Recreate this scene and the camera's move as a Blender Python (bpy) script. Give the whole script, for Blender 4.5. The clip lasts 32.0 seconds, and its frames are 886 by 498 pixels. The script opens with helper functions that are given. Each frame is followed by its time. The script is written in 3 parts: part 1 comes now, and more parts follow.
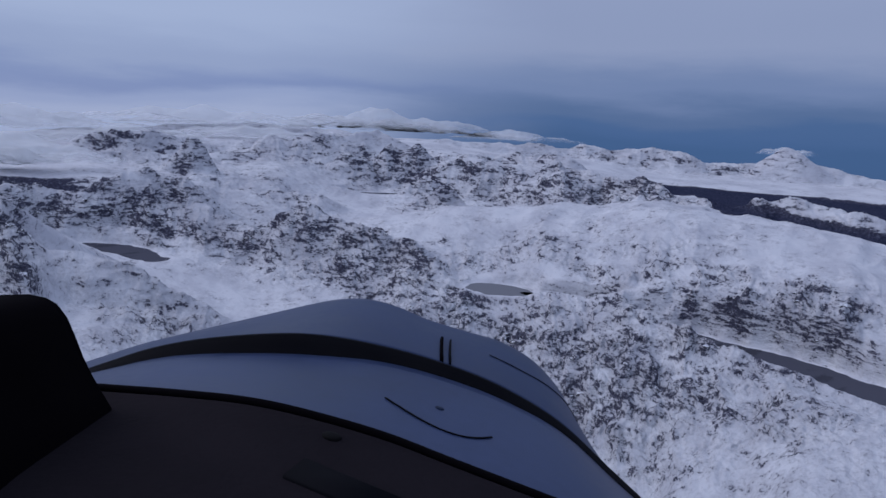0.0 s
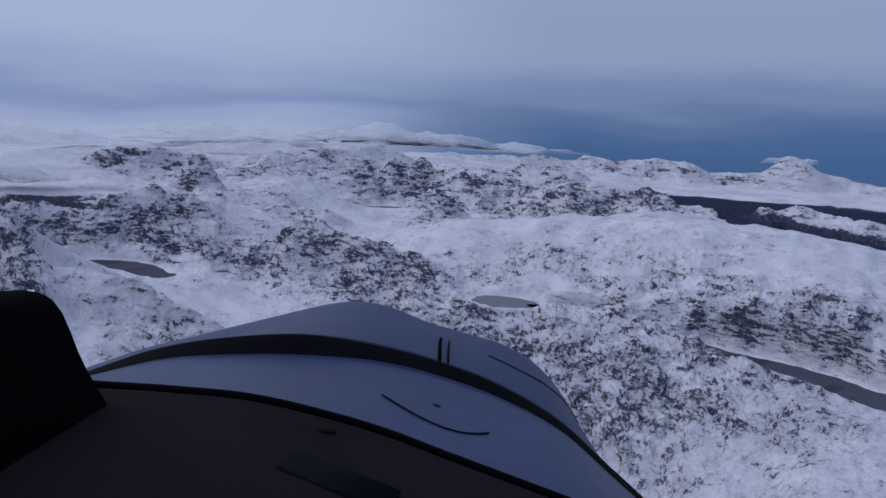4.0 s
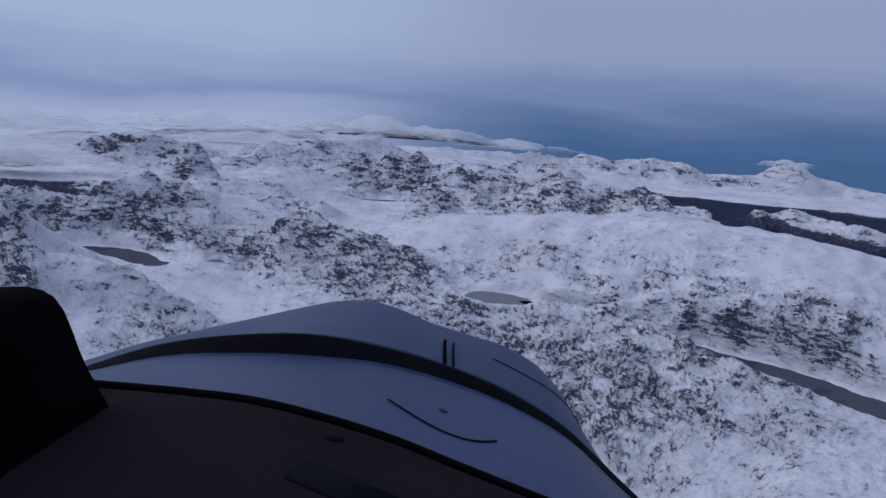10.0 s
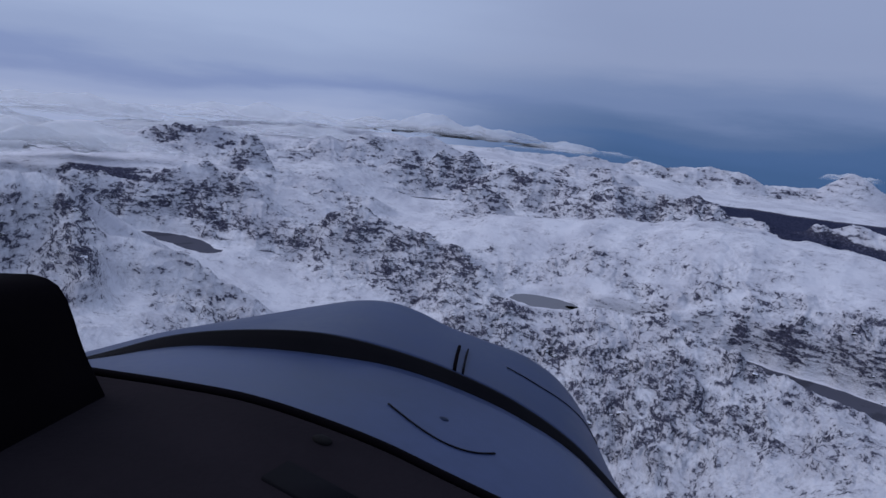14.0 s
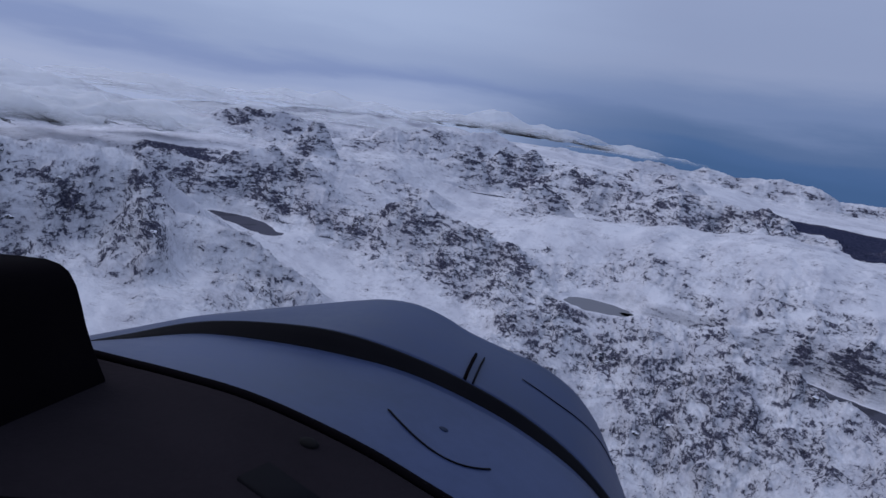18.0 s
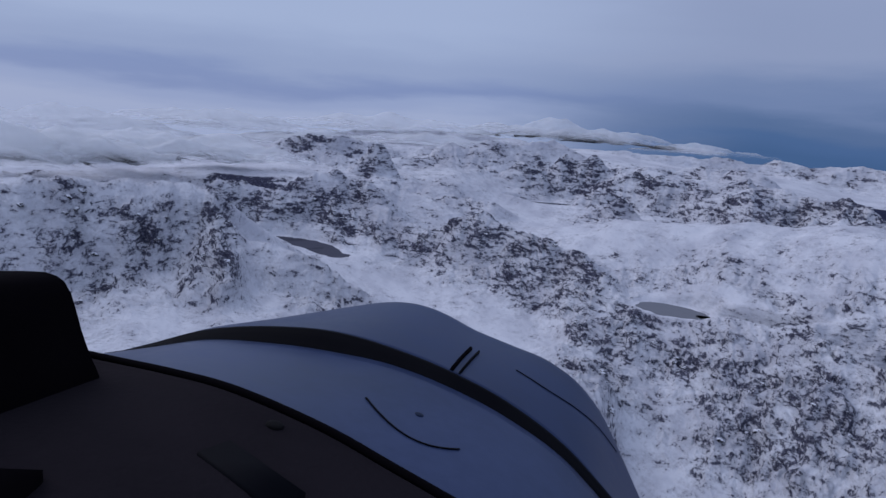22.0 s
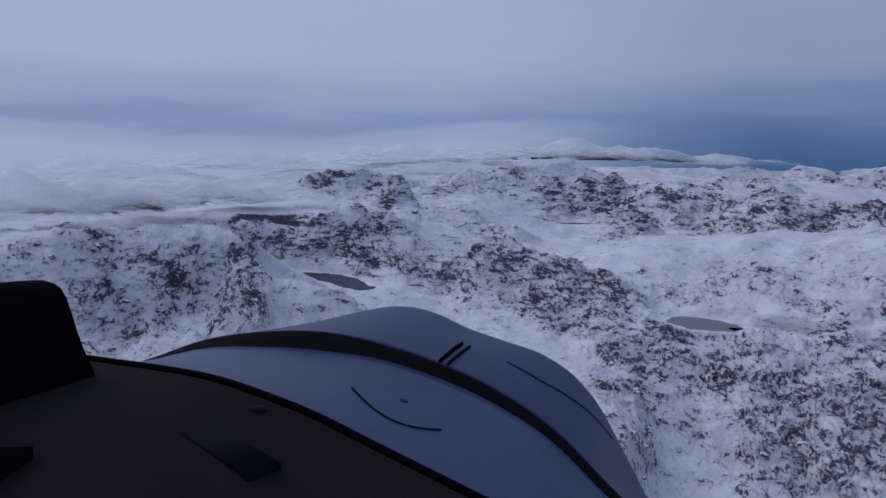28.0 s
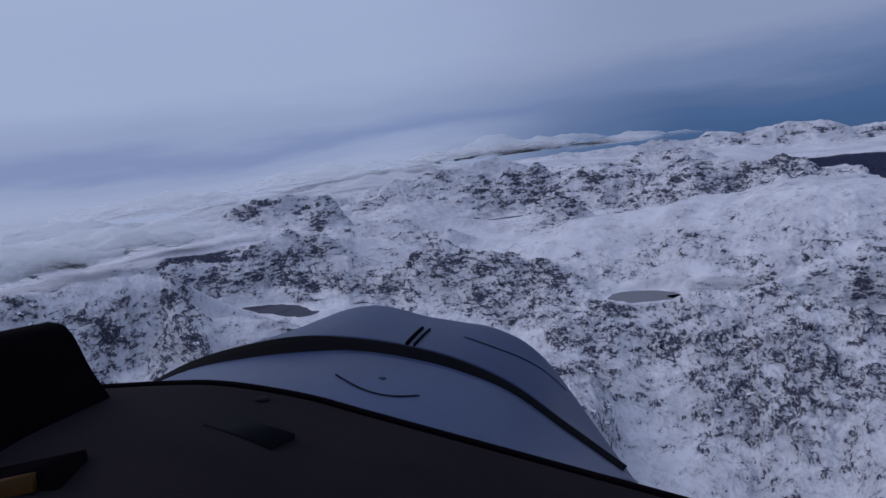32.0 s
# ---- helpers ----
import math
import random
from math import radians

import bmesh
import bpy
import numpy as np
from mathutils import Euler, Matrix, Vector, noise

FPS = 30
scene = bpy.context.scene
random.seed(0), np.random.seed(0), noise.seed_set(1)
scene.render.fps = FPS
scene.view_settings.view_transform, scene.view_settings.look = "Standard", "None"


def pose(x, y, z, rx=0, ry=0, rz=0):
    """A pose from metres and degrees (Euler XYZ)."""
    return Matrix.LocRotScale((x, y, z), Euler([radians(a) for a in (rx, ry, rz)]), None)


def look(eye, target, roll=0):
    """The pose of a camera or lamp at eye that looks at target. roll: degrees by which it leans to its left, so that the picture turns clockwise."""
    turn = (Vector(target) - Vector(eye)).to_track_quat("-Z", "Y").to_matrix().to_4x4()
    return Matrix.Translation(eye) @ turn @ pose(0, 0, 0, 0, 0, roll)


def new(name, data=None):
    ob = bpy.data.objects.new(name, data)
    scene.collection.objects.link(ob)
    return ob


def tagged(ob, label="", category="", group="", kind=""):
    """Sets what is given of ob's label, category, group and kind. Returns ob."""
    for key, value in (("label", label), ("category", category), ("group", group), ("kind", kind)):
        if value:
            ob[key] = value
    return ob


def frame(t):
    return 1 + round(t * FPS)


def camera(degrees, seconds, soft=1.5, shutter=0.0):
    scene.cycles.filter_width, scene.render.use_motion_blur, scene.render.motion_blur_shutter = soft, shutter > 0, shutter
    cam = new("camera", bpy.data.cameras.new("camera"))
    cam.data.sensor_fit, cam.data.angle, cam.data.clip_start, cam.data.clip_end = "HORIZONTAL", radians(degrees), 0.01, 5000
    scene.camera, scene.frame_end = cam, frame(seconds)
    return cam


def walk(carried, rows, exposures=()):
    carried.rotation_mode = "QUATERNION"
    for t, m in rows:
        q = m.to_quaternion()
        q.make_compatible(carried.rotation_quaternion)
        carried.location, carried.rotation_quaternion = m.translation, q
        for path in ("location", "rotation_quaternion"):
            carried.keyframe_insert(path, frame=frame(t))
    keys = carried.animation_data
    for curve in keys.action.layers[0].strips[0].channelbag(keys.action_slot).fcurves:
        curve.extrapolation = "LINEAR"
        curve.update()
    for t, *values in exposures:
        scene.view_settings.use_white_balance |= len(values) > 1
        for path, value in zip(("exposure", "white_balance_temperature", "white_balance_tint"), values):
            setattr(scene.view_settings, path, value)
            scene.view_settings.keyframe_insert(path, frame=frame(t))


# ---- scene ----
EYE = 320.0          # height of the eye over the valley floor
PATH = [
    (0, pose(-0.096, 0.003, EYE + 0.003, 80.14, -2.81, -7.90)), (0.5, pose(-0.093, 0.003, EYE + 0.004, 80.08, -2.84, -7.74)), (1, pose(-0.093, 0.003, EYE + 0.004, 80.08, -2.85, -7.73)),
    (1.5, pose(-0.094, 0.007, EYE + 0.004, 80.06, -3.19, -7.55)), (2, pose(-0.094, 0.009, EYE + 0.002, 80.17, -3.26, -7.51)), (2.5, pose(-0.092, 0.004, EYE - 0.002, 80.36, -2.85, -7.68)),
    (3, pose(-0.087, -0.003, EYE - 0.005, 80.58, -2.29, -7.67)), (3.5, pose(-0.081, -0.006, EYE - 0.011, 80.92, -2.07, -7.47)), (5.5, pose(-0.097, 0.009, EYE - 0.025, 81.58, -2.57, -8.15)),
    (6, pose(-0.100, 0.013, EYE - 0.024, 81.47, -2.83, -8.17)), (6.5, pose(-0.101, 0.013, EYE - 0.021, 81.32, -2.92, -8.20)), (7, pose(-0.103, 0.014, EYE - 0.018, 81.17, -3.04, -8.23)),
    (7.5, pose(-0.104, 0.014, EYE - 0.016, 81.03, -3.05, -8.30)), (8, pose(-0.105, 0.015, EYE - 0.014, 80.93, -3.17, -8.30)), (8.5, pose(-0.106, 0.015, EYE - 0.013, 80.90, -3.19, -8.33)),
    (9, pose(-0.104, 0.014, EYE - 0.013, 80.91, -3.08, -8.28)), (9.5, pose(-0.103, 0.017, EYE - 0.012, 80.85, -3.43, -8.00)), (10, pose(-0.101, 0.018, EYE - 0.011, 80.79, -3.53, -7.81)),
    (10.5, pose(-0.102, 0.022, EYE - 0.010, 80.70, -3.85, -7.67)), (11, pose(-0.105, 0.026, EYE - 0.009, 80.63, -4.16, -7.63)), (11.5, pose(-0.105, 0.027, EYE - 0.008, 80.60, -4.30, -7.57)),
    (12, pose(-0.104, 0.028, EYE - 0.007, 80.52, -4.48, -7.38)), (12.5, pose(-0.090, 0.023, EYE - 0.005, 80.49, -4.38, -6.55)), (13, pose(-0.069, 0.019, EYE - 0.001, 80.39, -4.54, -5.09)),
    (13.5, pose(-0.054, 0.019, EYE - 0.000, 80.37, -4.88, -3.91)), (14, pose(-0.052, 0.025, EYE - 0.001, 80.42, -5.52, -3.42)), (14.5, pose(-0.052, 0.030, EYE + 0.000, 80.34, -6.04, -3.07)),
    (16.5, pose(-0.040, 0.047, EYE + 0.009, 79.80, -8.70, -0.58)), (17, pose(-0.032, 0.047, EYE + 0.012, 79.66, -9.08, 0.20)), (17.5, pose(-0.021, 0.045, EYE + 0.016, 79.52, -9.10, 0.89)),
    (18, pose(0.002, 0.036, EYE + 0.020, 79.40, -8.41, 1.94)), (18.5, pose(0.028, 0.031, EYE + 0.026, 79.20, -8.26, 3.41)), (19, pose(0.050, 0.024, EYE + 0.028, 79.19, -7.74, 4.38)),
    (19.5, pose(0.078, 0.007, EYE + 0.025, 79.54, -5.85, 4.73)), (20, pose(0.098, -0.000, EYE + 0.026, 79.56, -5.20, 5.47)), (20.5, pose(0.117, -0.007, EYE + 0.025, 79.71, -4.61, 6.15)),
    (21, pose(0.124, -0.005, EYE + 0.021, 79.92, -4.68, 6.59)), (21.5, pose(0.128, -0.009, EYE + 0.020, 80.00, -4.37, 6.57)), (22, pose(0.135, -0.012, EYE + 0.020, 80.04, -4.04, 6.74)),
    (22.5, pose(0.151, -0.022, EYE + 0.022, 80.03, -3.13, 6.99)), (23, pose(0.161, -0.026, EYE + 0.020, 80.13, -2.81, 7.32)), (23.5, pose(0.160, -0.016, EYE + 0.023, 79.98, -3.60, 7.84)),
    (24, pose(0.167, -0.018, EYE + 0.025, 79.90, -3.46, 8.13)), (24.5, pose(0.178, -0.025, EYE + 0.023, 80.03, -2.86, 8.31)), (25, pose(0.186, -0.026, EYE + 0.021, 80.17, -2.66, 8.58)),
    (25.5, pose(0.190, -0.031, EYE + 0.017, 80.40, -2.26, 8.53)), (26, pose(0.190, -0.033, EYE + 0.004, 81.05, -1.98, 8.32)), (26.5, pose(0.190, -0.035, EYE - 0.004, 81.43, -1.74, 8.11)),
    (28.5, pose(0.213, -0.061, EYE - 0.023, 82.43, 0.42, 7.80)), (29, pose(0.211, -0.079, EYE - 0.025, 82.50, 1.58, 6.82)), (29.5, pose(0.216, -0.115, EYE - 0.028, 82.67, 3.64, 5.52)),
    (30, pose(0.221, -0.140, EYE - 0.026, 82.59, 4.86, 4.83)), (30.5, pose(0.225, -0.167, EYE - 0.025, 82.61, 6.07, 4.11)), (31, pose(0.221, -0.184, EYE - 0.025, 82.59, 6.80, 3.37)),
    (31.5, pose(0.210, -0.190, EYE - 0.025, 82.59, 7.02, 2.59)), (32, pose(0.203, -0.204, EYE - 0.027, 82.61, 7.59, 1.82)),
]

cam = camera(66.3, 32.0, soft=1.5)
walk(cam, PATH, [(0.0, -0.14, 6000, 11), (20.0, -0.12, 6000, 11), (25.0, -0.19, 6000, 11), (32.0, -0.23, 6000, 11)])

# ---- daylight: a bright overcast with a clear strip low over the sea ----
world = bpy.data.worlds.new("overcast_sky")
scene.world = world
world.use_nodes = True
wn, wl = world.node_tree.nodes, world.node_tree.links
wn.clear()


def wnode(kind, **values):
    n = wn.new(kind)
    for key, value in values.items():
        n.inputs[key].default_value = value
    return n


def wmath(op, a, b=0.0, c=0.0):
    n = wn.new("ShaderNodeMath")
    n.operation = op
    for slot, value in enumerate((a, b, c)):
        if isinstance(value, (int, float)):
            n.inputs[slot].default_value = value
        else:
            wl.new(value, n.inputs[slot])
    return n.outputs[0]


def wramp(fac, stops, mode):
    n = wn.new("ShaderNodeValToRGB")
    n.color_ramp.interpolation = mode
    while len(n.color_ramp.elements) < len(stops):
        n.color_ramp.elements.new(0.5)
    for e, (p, c) in zip(n.color_ramp.elements, stops):
        e.position, e.color = p, (*c, 1)
    wl.new(fac, n.inputs[0])
    return n.outputs[0]


SUN_AZ, SUN_EL = -65.0, 36.0
coord = wn.new("ShaderNodeTexCoord")
sep = wn.new("ShaderNodeSeparateXYZ")
wl.new(coord.outputs["Generated"], sep.inputs[0])
stretch = wn.new("ShaderNodeMapping")
stretch.inputs["Scale"].default_value = (1.6, 1.6, 9.0)
wl.new(coord.outputs["Generated"], stretch.inputs[0])
puffs = wnode("ShaderNodeTexNoise", Scale=1.7, Detail=6.0, Roughness=0.55)
wl.new(stretch.outputs[0], puffs.inputs[0])
height = wmath("MULTIPLY_ADD", wmath("SUBTRACT", puffs.outputs[0], 0.5), 0.085, sep.outputs[2])
scaled = wmath("MULTIPLY_ADD", height, 2.0, 0.2)
# over the sea in the east the strip under the clouds is clear, over the land in the west it is filled with cloud
east = wramp(scaled, [
    (0.0, (0.050, 0.094, 0.190)), (0.19, (0.047, 0.100, 0.218)), (0.235, (0.054, 0.110, 0.24)), (0.27, (0.078, 0.130, 0.255)),
    (0.335, (0.145, 0.195, 0.335)), (0.45, (0.245, 0.285, 0.415)), (1.0, (0.305, 0.35, 0.485))], "EASE")
west = wramp(scaled, [
    (0.0, (0.29, 0.335, 0.49)), (0.215, (0.31, 0.355, 0.50)), (0.265, (0.26, 0.31, 0.47)), (0.305, (0.19, 0.24, 0.41)),
    (0.36, (0.26, 0.31, 0.46)), (0.48, (0.33, 0.385, 0.53)), (1.0, (0.36, 0.415, 0.56))], "EASE")
turn = wramp(wmath("MULTIPLY_ADD", puffs.outputs[0], 0.25, wmath("MULTIPLY_ADD", sep.outputs[0], 0.9, 0.22)), [(0.22, (0, 0, 0)), (0.62, (1, 1, 1))], "EASE")
mixer = wn.new("ShaderNodeMix")
mixer.data_type = "RGBA"
wl.new(turn, mixer.inputs[0])
wl.new(west, mixer.inputs[6])
wl.new(east, mixer.inputs[7])
deck = mixer.outputs[2]
sky = wn.new("ShaderNodeTexSky")
sky.sky_type, sky.sun_disc = "NISHITA", False
sky.sun_elevation, sky.sun_rotation = radians(SUN_EL), radians(SUN_AZ)
sky_back = wnode("ShaderNodeBackground", Strength=0.004)
wl.new(sky.outputs[0], sky_back.inputs[0])
deck_back = wnode("ShaderNodeBackground", Strength=1.18)
wl.new(deck, deck_back.inputs[0])
both = wn.new("ShaderNodeAddShader")
wl.new(sky_back.outputs[0], both.inputs[0])
wl.new(deck_back.outputs[0], both.inputs[1])
wl.new(both.outputs[0], wn.new("ShaderNodeOutputWorld").inputs[0])

sun = new("sun", bpy.data.lights.new("sun", "SUN"))
sun.data.energy, sun.data.angle, sun.data.color = 1.15, radians(45), (1.0, 0.94, 0.97)
sa, se = radians(SUN_AZ), radians(SUN_EL)
sun.matrix_world = look((0, 0, 0), (-math.sin(sa) * math.cos(se), -math.cos(sa) * math.cos(se), -math.sin(se)))


# ---- materials ----
def material(name):
    m = bpy.data.materials.new(name)
    m.use_nodes = True
    m.node_tree.nodes.clear()
    return m, m.node_tree.nodes, m.node_tree.links


def add(nodes, kind, **values):
    n = nodes.new(kind)
    for key, value in values.items():
        n.inputs[key].default_value = value
    return n


def calc(nodes, links, op, a, b=0.0, c=0.0):
    n = nodes.new("ShaderNodeMath")
    n.operation = op
    for slot, value in enumerate((a, b, c)):
        if isinstance(value, (int, float)):
            n.inputs[slot].default_value = value
        else:
            links.new(value, n.inputs[slot])
    return n.outputs[0]


def ramp(nodes, links, fac, stops, mode="EASE"):
    n = nodes.new("ShaderNodeValToRGB")
    n.color_ramp.interpolation = mode
    while len(n.color_ramp.elements) < len(stops):
        n.color_ramp.elements.new(0.5)
    for e, (p, c) in zip(n.color_ramp.elements, stops):
        e.position, e.color = p, (c, c, c, 1) if isinstance(c, float) else (*c, 1)
    links.new(fac, n.inputs[0])
    return n.outputs[0]


def blend(nodes, links, fac, a, b):
    n = nodes.new("ShaderNodeMix")
    n.data_type = "RGBA"
    for slot, value in ((0, fac), (6, a), (7, b)):
        if isinstance(value, tuple):
            n.inputs[slot].default_value = (*value, 1)
        elif isinstance(value, float):
            n.inputs[slot].default_value = value
        else:
            links.new(value, n.inputs[slot])
    return n.outputs[2]


def mapped(nodes, links, turn, scale):
    c = nodes.new("ShaderNodeTexCoord")
    m = nodes.new("ShaderNodeMapping")
    m.inputs["Rotation"].default_value = [radians(a) for a in turn]
    m.inputs["Scale"].default_value = scale
    links.new(c.outputs["Object"], m.inputs[0])
    return m.outputs[0]


def snow_and_rock():
    m, n, k = material("wind_blown_snow_on_rock")
    geo = n.new("ShaderNodeNewGeometry")
    up = n.new("ShaderNodeSeparateXYZ")
    k.new(geo.outputs["Normal"], up.inputs[0])

    def attribute(name, slot):
        a = n.new("ShaderNodeAttribute")
        a.attribute_name = name
        return a.outputs[slot]

    def grained(turn, scale):
        # grain grows with the size of the hills, nearer ones being lower and finer
        v = n.new("ShaderNodeMapping")
        v.inputs["Rotation"].default_value = [radians(a) for a in turn]
        v.inputs["Scale"].default_value = scale
        k.new(attribute("grain", "Vector"), v.inputs[0])
        return v.outputs[0]

    rocky, bare = attribute("rocky", "Fac"), attribute("bare", "Fac")
    broad = add(n, "ShaderNodeTexNoise", Scale=0.022, Detail=3.0, Roughness=0.6)
    k.new(grained((0, 0, 0), (1, 0.5, 1.4)), broad.inputs[0])
    strata = add(n, "ShaderNodeTexNoise", Scale=0.115, Detail=7.0, Roughness=0.69, Distortion=0.5)
    k.new(grained((0, -28, 12), (0.48, 0.34, 1.7)), strata.inputs[0])
    speck = add(n, "ShaderNodeTexNoise", Scale=0.27, Detail=5.0, Roughness=0.66, Distortion=0.2)
    k.new(grained((0, 16, -20), (0.9, 0.3, 1.2)), speck.inputs[0])
    steep = calc(n, k, "SUBTRACT", 1.0, up.outputs[2])
    s = calc(n, k, "MULTIPLY_ADD", strata.outputs[0], 0.68, calc(n, k, "MULTIPLY", speck.outputs[0], 0.32))
    s = calc(n, k, "MULTIPLY_ADD", calc(n, k, "SUBTRACT", broad.outputs[0], 0.5), 0.28, s)
    worn = calc(n, k, "MULTIPLY_ADD", steep, 0.35, calc(n, k, "MULTIPLY", rocky, 0.92))
    # the wind strips the western faces and loads the eastern ones
    worn = calc(n, k, "MULTIPLY_ADD", up.outputs[0], -0.12, worn)
    worn = calc(n, k, "MINIMUM", calc(n, k, "MAXIMUM", worn, 0.0), 1.0)
    s = calc(n, k, "MULTIPLY_ADD", calc(n, k, "POWER", worn, 0.65), ROCK_GAIN, s)
    s = calc(n, k, "MULTIPLY_ADD", bare, 0.6, s)
    cover = ramp(n, k, s, [(ROCK_EDGE, 0.0), (ROCK_EDGE + 0.085, 1.0)])
    tone = add(n, "ShaderNodeTexNoise", Scale=0.3, Detail=5.0, Roughness=0.7)
    k.new(grained((0, 0, 0), (1, 0.5, 1.2)), tone.inputs[0])
    rock = ramp(n, k, tone.outputs[0], [(0.3, (0.024, 0.024, 0.038)), (0.5, (0.060, 0.060, 0.088)), (0.68, (0.19, 0.19, 0.245))])
    drift = add(n, "ShaderNodeTexNoise", Scale=0.02, Detail=6.0, Roughness=0.6)
    k.new(grained((0, 0, 40), (1, 0.4, 1)), drift.inputs[0])
    snow = ramp(n, k, drift.outputs[0], [(0.3, (0.51, 0.51, 0.56)), (0.65, (0.67, 0.67, 0.71))])
    # thin snow greys the ground between the rocks
    thin = ramp(n, k, s, [(ROCK_EDGE - 0.11, 0.0), (ROCK_EDGE + 0.01, 0.34)])
    snow = blend(n, k, thin, snow, (0.30, 0.295, 0.33))
    low_ground = ramp(n, k, tone.outputs[0], [(0.3, (0.022, 0.026, 0.052)), (0.7, (0.048, 0.052, 0.088))])
    rock = blend(n, k, bare, rock, low_ground)
    colour = blend(n, k, cover, snow, rock)
    bump = add(n, "ShaderNodeBump", Strength=0.8, Distance=9.0)
    k.new(calc(n, k, "MULTIPLY", s, calc(n, k, "ADD", worn, 0.15)), bump.inputs["Height"])
    b = add(n, "ShaderNodeBsdfPrincipled")
    k.new(colour, b.inputs["Base Color"])
    k.new(calc(n, k, "MULTIPLY_ADD", cover, 0.2, 0.65), b.inputs["Roughness"])
    k.new(bump.outputs[0], b.inputs["Normal"])
    b.inputs["Specular IOR Level"].default_value = 0.0
    k.new(b.outputs[0], n.new("ShaderNodeOutputMaterial").inputs[0])
    return m


ROCK_GAIN, ROCK_EDGE = 0.185, 0.634


def lake_ice(name, ice, water, open_at):
    m, n, k = material(name)
    patches = add(n, "ShaderNodeTexNoise", Scale=0.018, Detail=5.0, Roughness=0.55, Distortion=0.5)
    k.new(mapped(n, k, (0, 0, 30), (1, 0.5, 1)), patches.inputs[0])
    fine = add(n, "ShaderNodeTexNoise", Scale=0.15, Detail=5.0, Roughness=0.65)
    k.new(mapped(n, k, (0, 0, 0), (1, 1, 1)), fine.inputs[0])
    mixed = calc(n, k, "MULTIPLY_ADD", fine.outputs[0], 0.12, patches.outputs[0])
    frozen = ramp(n, k, mixed, [(open_at, 0.0), (open_at + 0.06, 1.0)])
    b = add(n, "ShaderNodeBsdfPrincipled")
    k.new(blend(n, k, frozen, water, ice), b.inputs["Base Color"])
    k.new(calc(n, k, "MULTIPLY_ADD", frozen, 0.2, 0.7), b.inputs["Roughness"])
    b.inputs["Specular IOR Level"].default_value = 0.01
    k.new(b.outputs[0], n.new("ShaderNodeOutputMaterial").inputs[0])
    return m


def cloud_stuff(name, thick, size):
    m, n, k = material(name)
    at = n.new("ShaderNodeAttribute")
    at.attribute_name = "body"
    wisps = add(n, "ShaderNodeTexNoise", Scale=1.0 / size, Detail=7.0, Roughness=0.58, Distortion=0.4)
    k.new(mapped(n, k, (0, 0, 0), (1.0, 0.8, 1.3)), wisps.inputs[0])
    v = calc(n, k, "ADD", at.outputs["Fac"], calc(n, k, "MULTIPLY", calc(n, k, "SUBTRACT", wisps.outputs[0], 0.54), 2.0))
    soft = ramp(n, k, v, [(0.05, 0.0), (0.85, 1.0)])
    alpha = calc(n, k, "MULTIPLY", calc(n, k, "MULTIPLY", soft, thick), ramp(n, k, at.outputs["Fac"], [(0.02, 0.0), (0.25, 1.0)]))
    white = add(n, "ShaderNodeBsdfDiffuse", Color=(0.88, 0.89, 0.91, 1))
    glow = add(n, "ShaderNodeBsdfTranslucent", Color=(0.88, 0.89, 0.91, 1))
    body = add(n, "ShaderNodeMixShader", Fac=0.4)
    k.new(white.outputs[0], body.inputs[1])
    k.new(glow.outputs[0], body.inputs[2])
    clear = n.new("ShaderNodeBsdfTransparent")
    out = n.new("ShaderNodeMixShader")
    k.new(alpha, out.inputs[0])
    k.new(clear.outputs[0], out.inputs[1])
    k.new(body.outputs[0], out.inputs[2])
    k.new(out.outputs[0], n.new("ShaderNodeOutputMaterial").inputs[0])
    return m


def paint(name, base, second, rough, grain, spec=0.5, coat=0.0, relief=0.0):
    m, n, k = material(name)
    mottle = add(n, "ShaderNodeTexNoise", Scale=grain, Detail=5.0, Roughness=0.6)
    k.new(mapped(n, k, (0, 0, 0), (1, 1, 1)), mottle.inputs[0])
    fine = add(n, "ShaderNodeTexNoise", Scale=grain * 22, Detail=3.0, Roughness=0.6)
    k.new(mapped(n, k, (0, 0, 0), (1, 1, 1)), fine.inputs[0])
    fac = ramp(n, k, calc(n, k, "MULTIPLY_ADD", fine.outputs[0], 0.25, mottle.outputs[0]), [(0.35, 0.0), (0.85, 1.0)])
    b = add(n, "ShaderNodeBsdfPrincipled")
    k.new(blend(n, k, fac, base, second), b.inputs["Base Color"])
    k.new(calc(n, k, "MULTIPLY_ADD", fac, 0.12, rough), b.inputs["Roughness"])
    b.inputs["Specular IOR Level"].default_value = spec
    b.inputs["Coat Weight"].default_value = coat
    b.inputs["Coat Roughness"].default_value = 0.12
    if relief:
        bump = add(n, "ShaderNodeBump", Strength=0.5, Distance=relief)
        k.new(fine.outputs[0], bump.inputs["Height"])
        k.new(bump.outputs[0], b.inputs["Normal"])
    k.new(b.outputs[0], n.new("ShaderNodeOutputMaterial").inputs[0])
    return m


SNOW = snow_and_rock()
GREY_ICE = lake_ice("grey_lake_ice", (0.19, 0.195, 0.22), (0.07, 0.072, 0.085), 0.36)
TAIL_ICE = lake_ice("thin_lake_ice", (0.12, 0.122, 0.14), (0.045, 0.046, 0.06), 0.5)
DARK_ICE = lake_ice("dark_lake_ice", (0.085, 0.086, 0.112), (0.055, 0.056, 0.074), 0.42)
CLOUD = cloud_stuff("low_cloud", 0.60, 170.0)
FAR_CLOUD = cloud_stuff("far_cloud_bank", 0.42, 340.0)
# patchy reflections of the sky are put into both blues as paler mottling
COWL_BLUE = paint("blue_grey_cowling_paint", (0.011, 0.021, 0.062), (0.030, 0.046, 0.108), 0.34, 3.0, 0.14, 0.0)
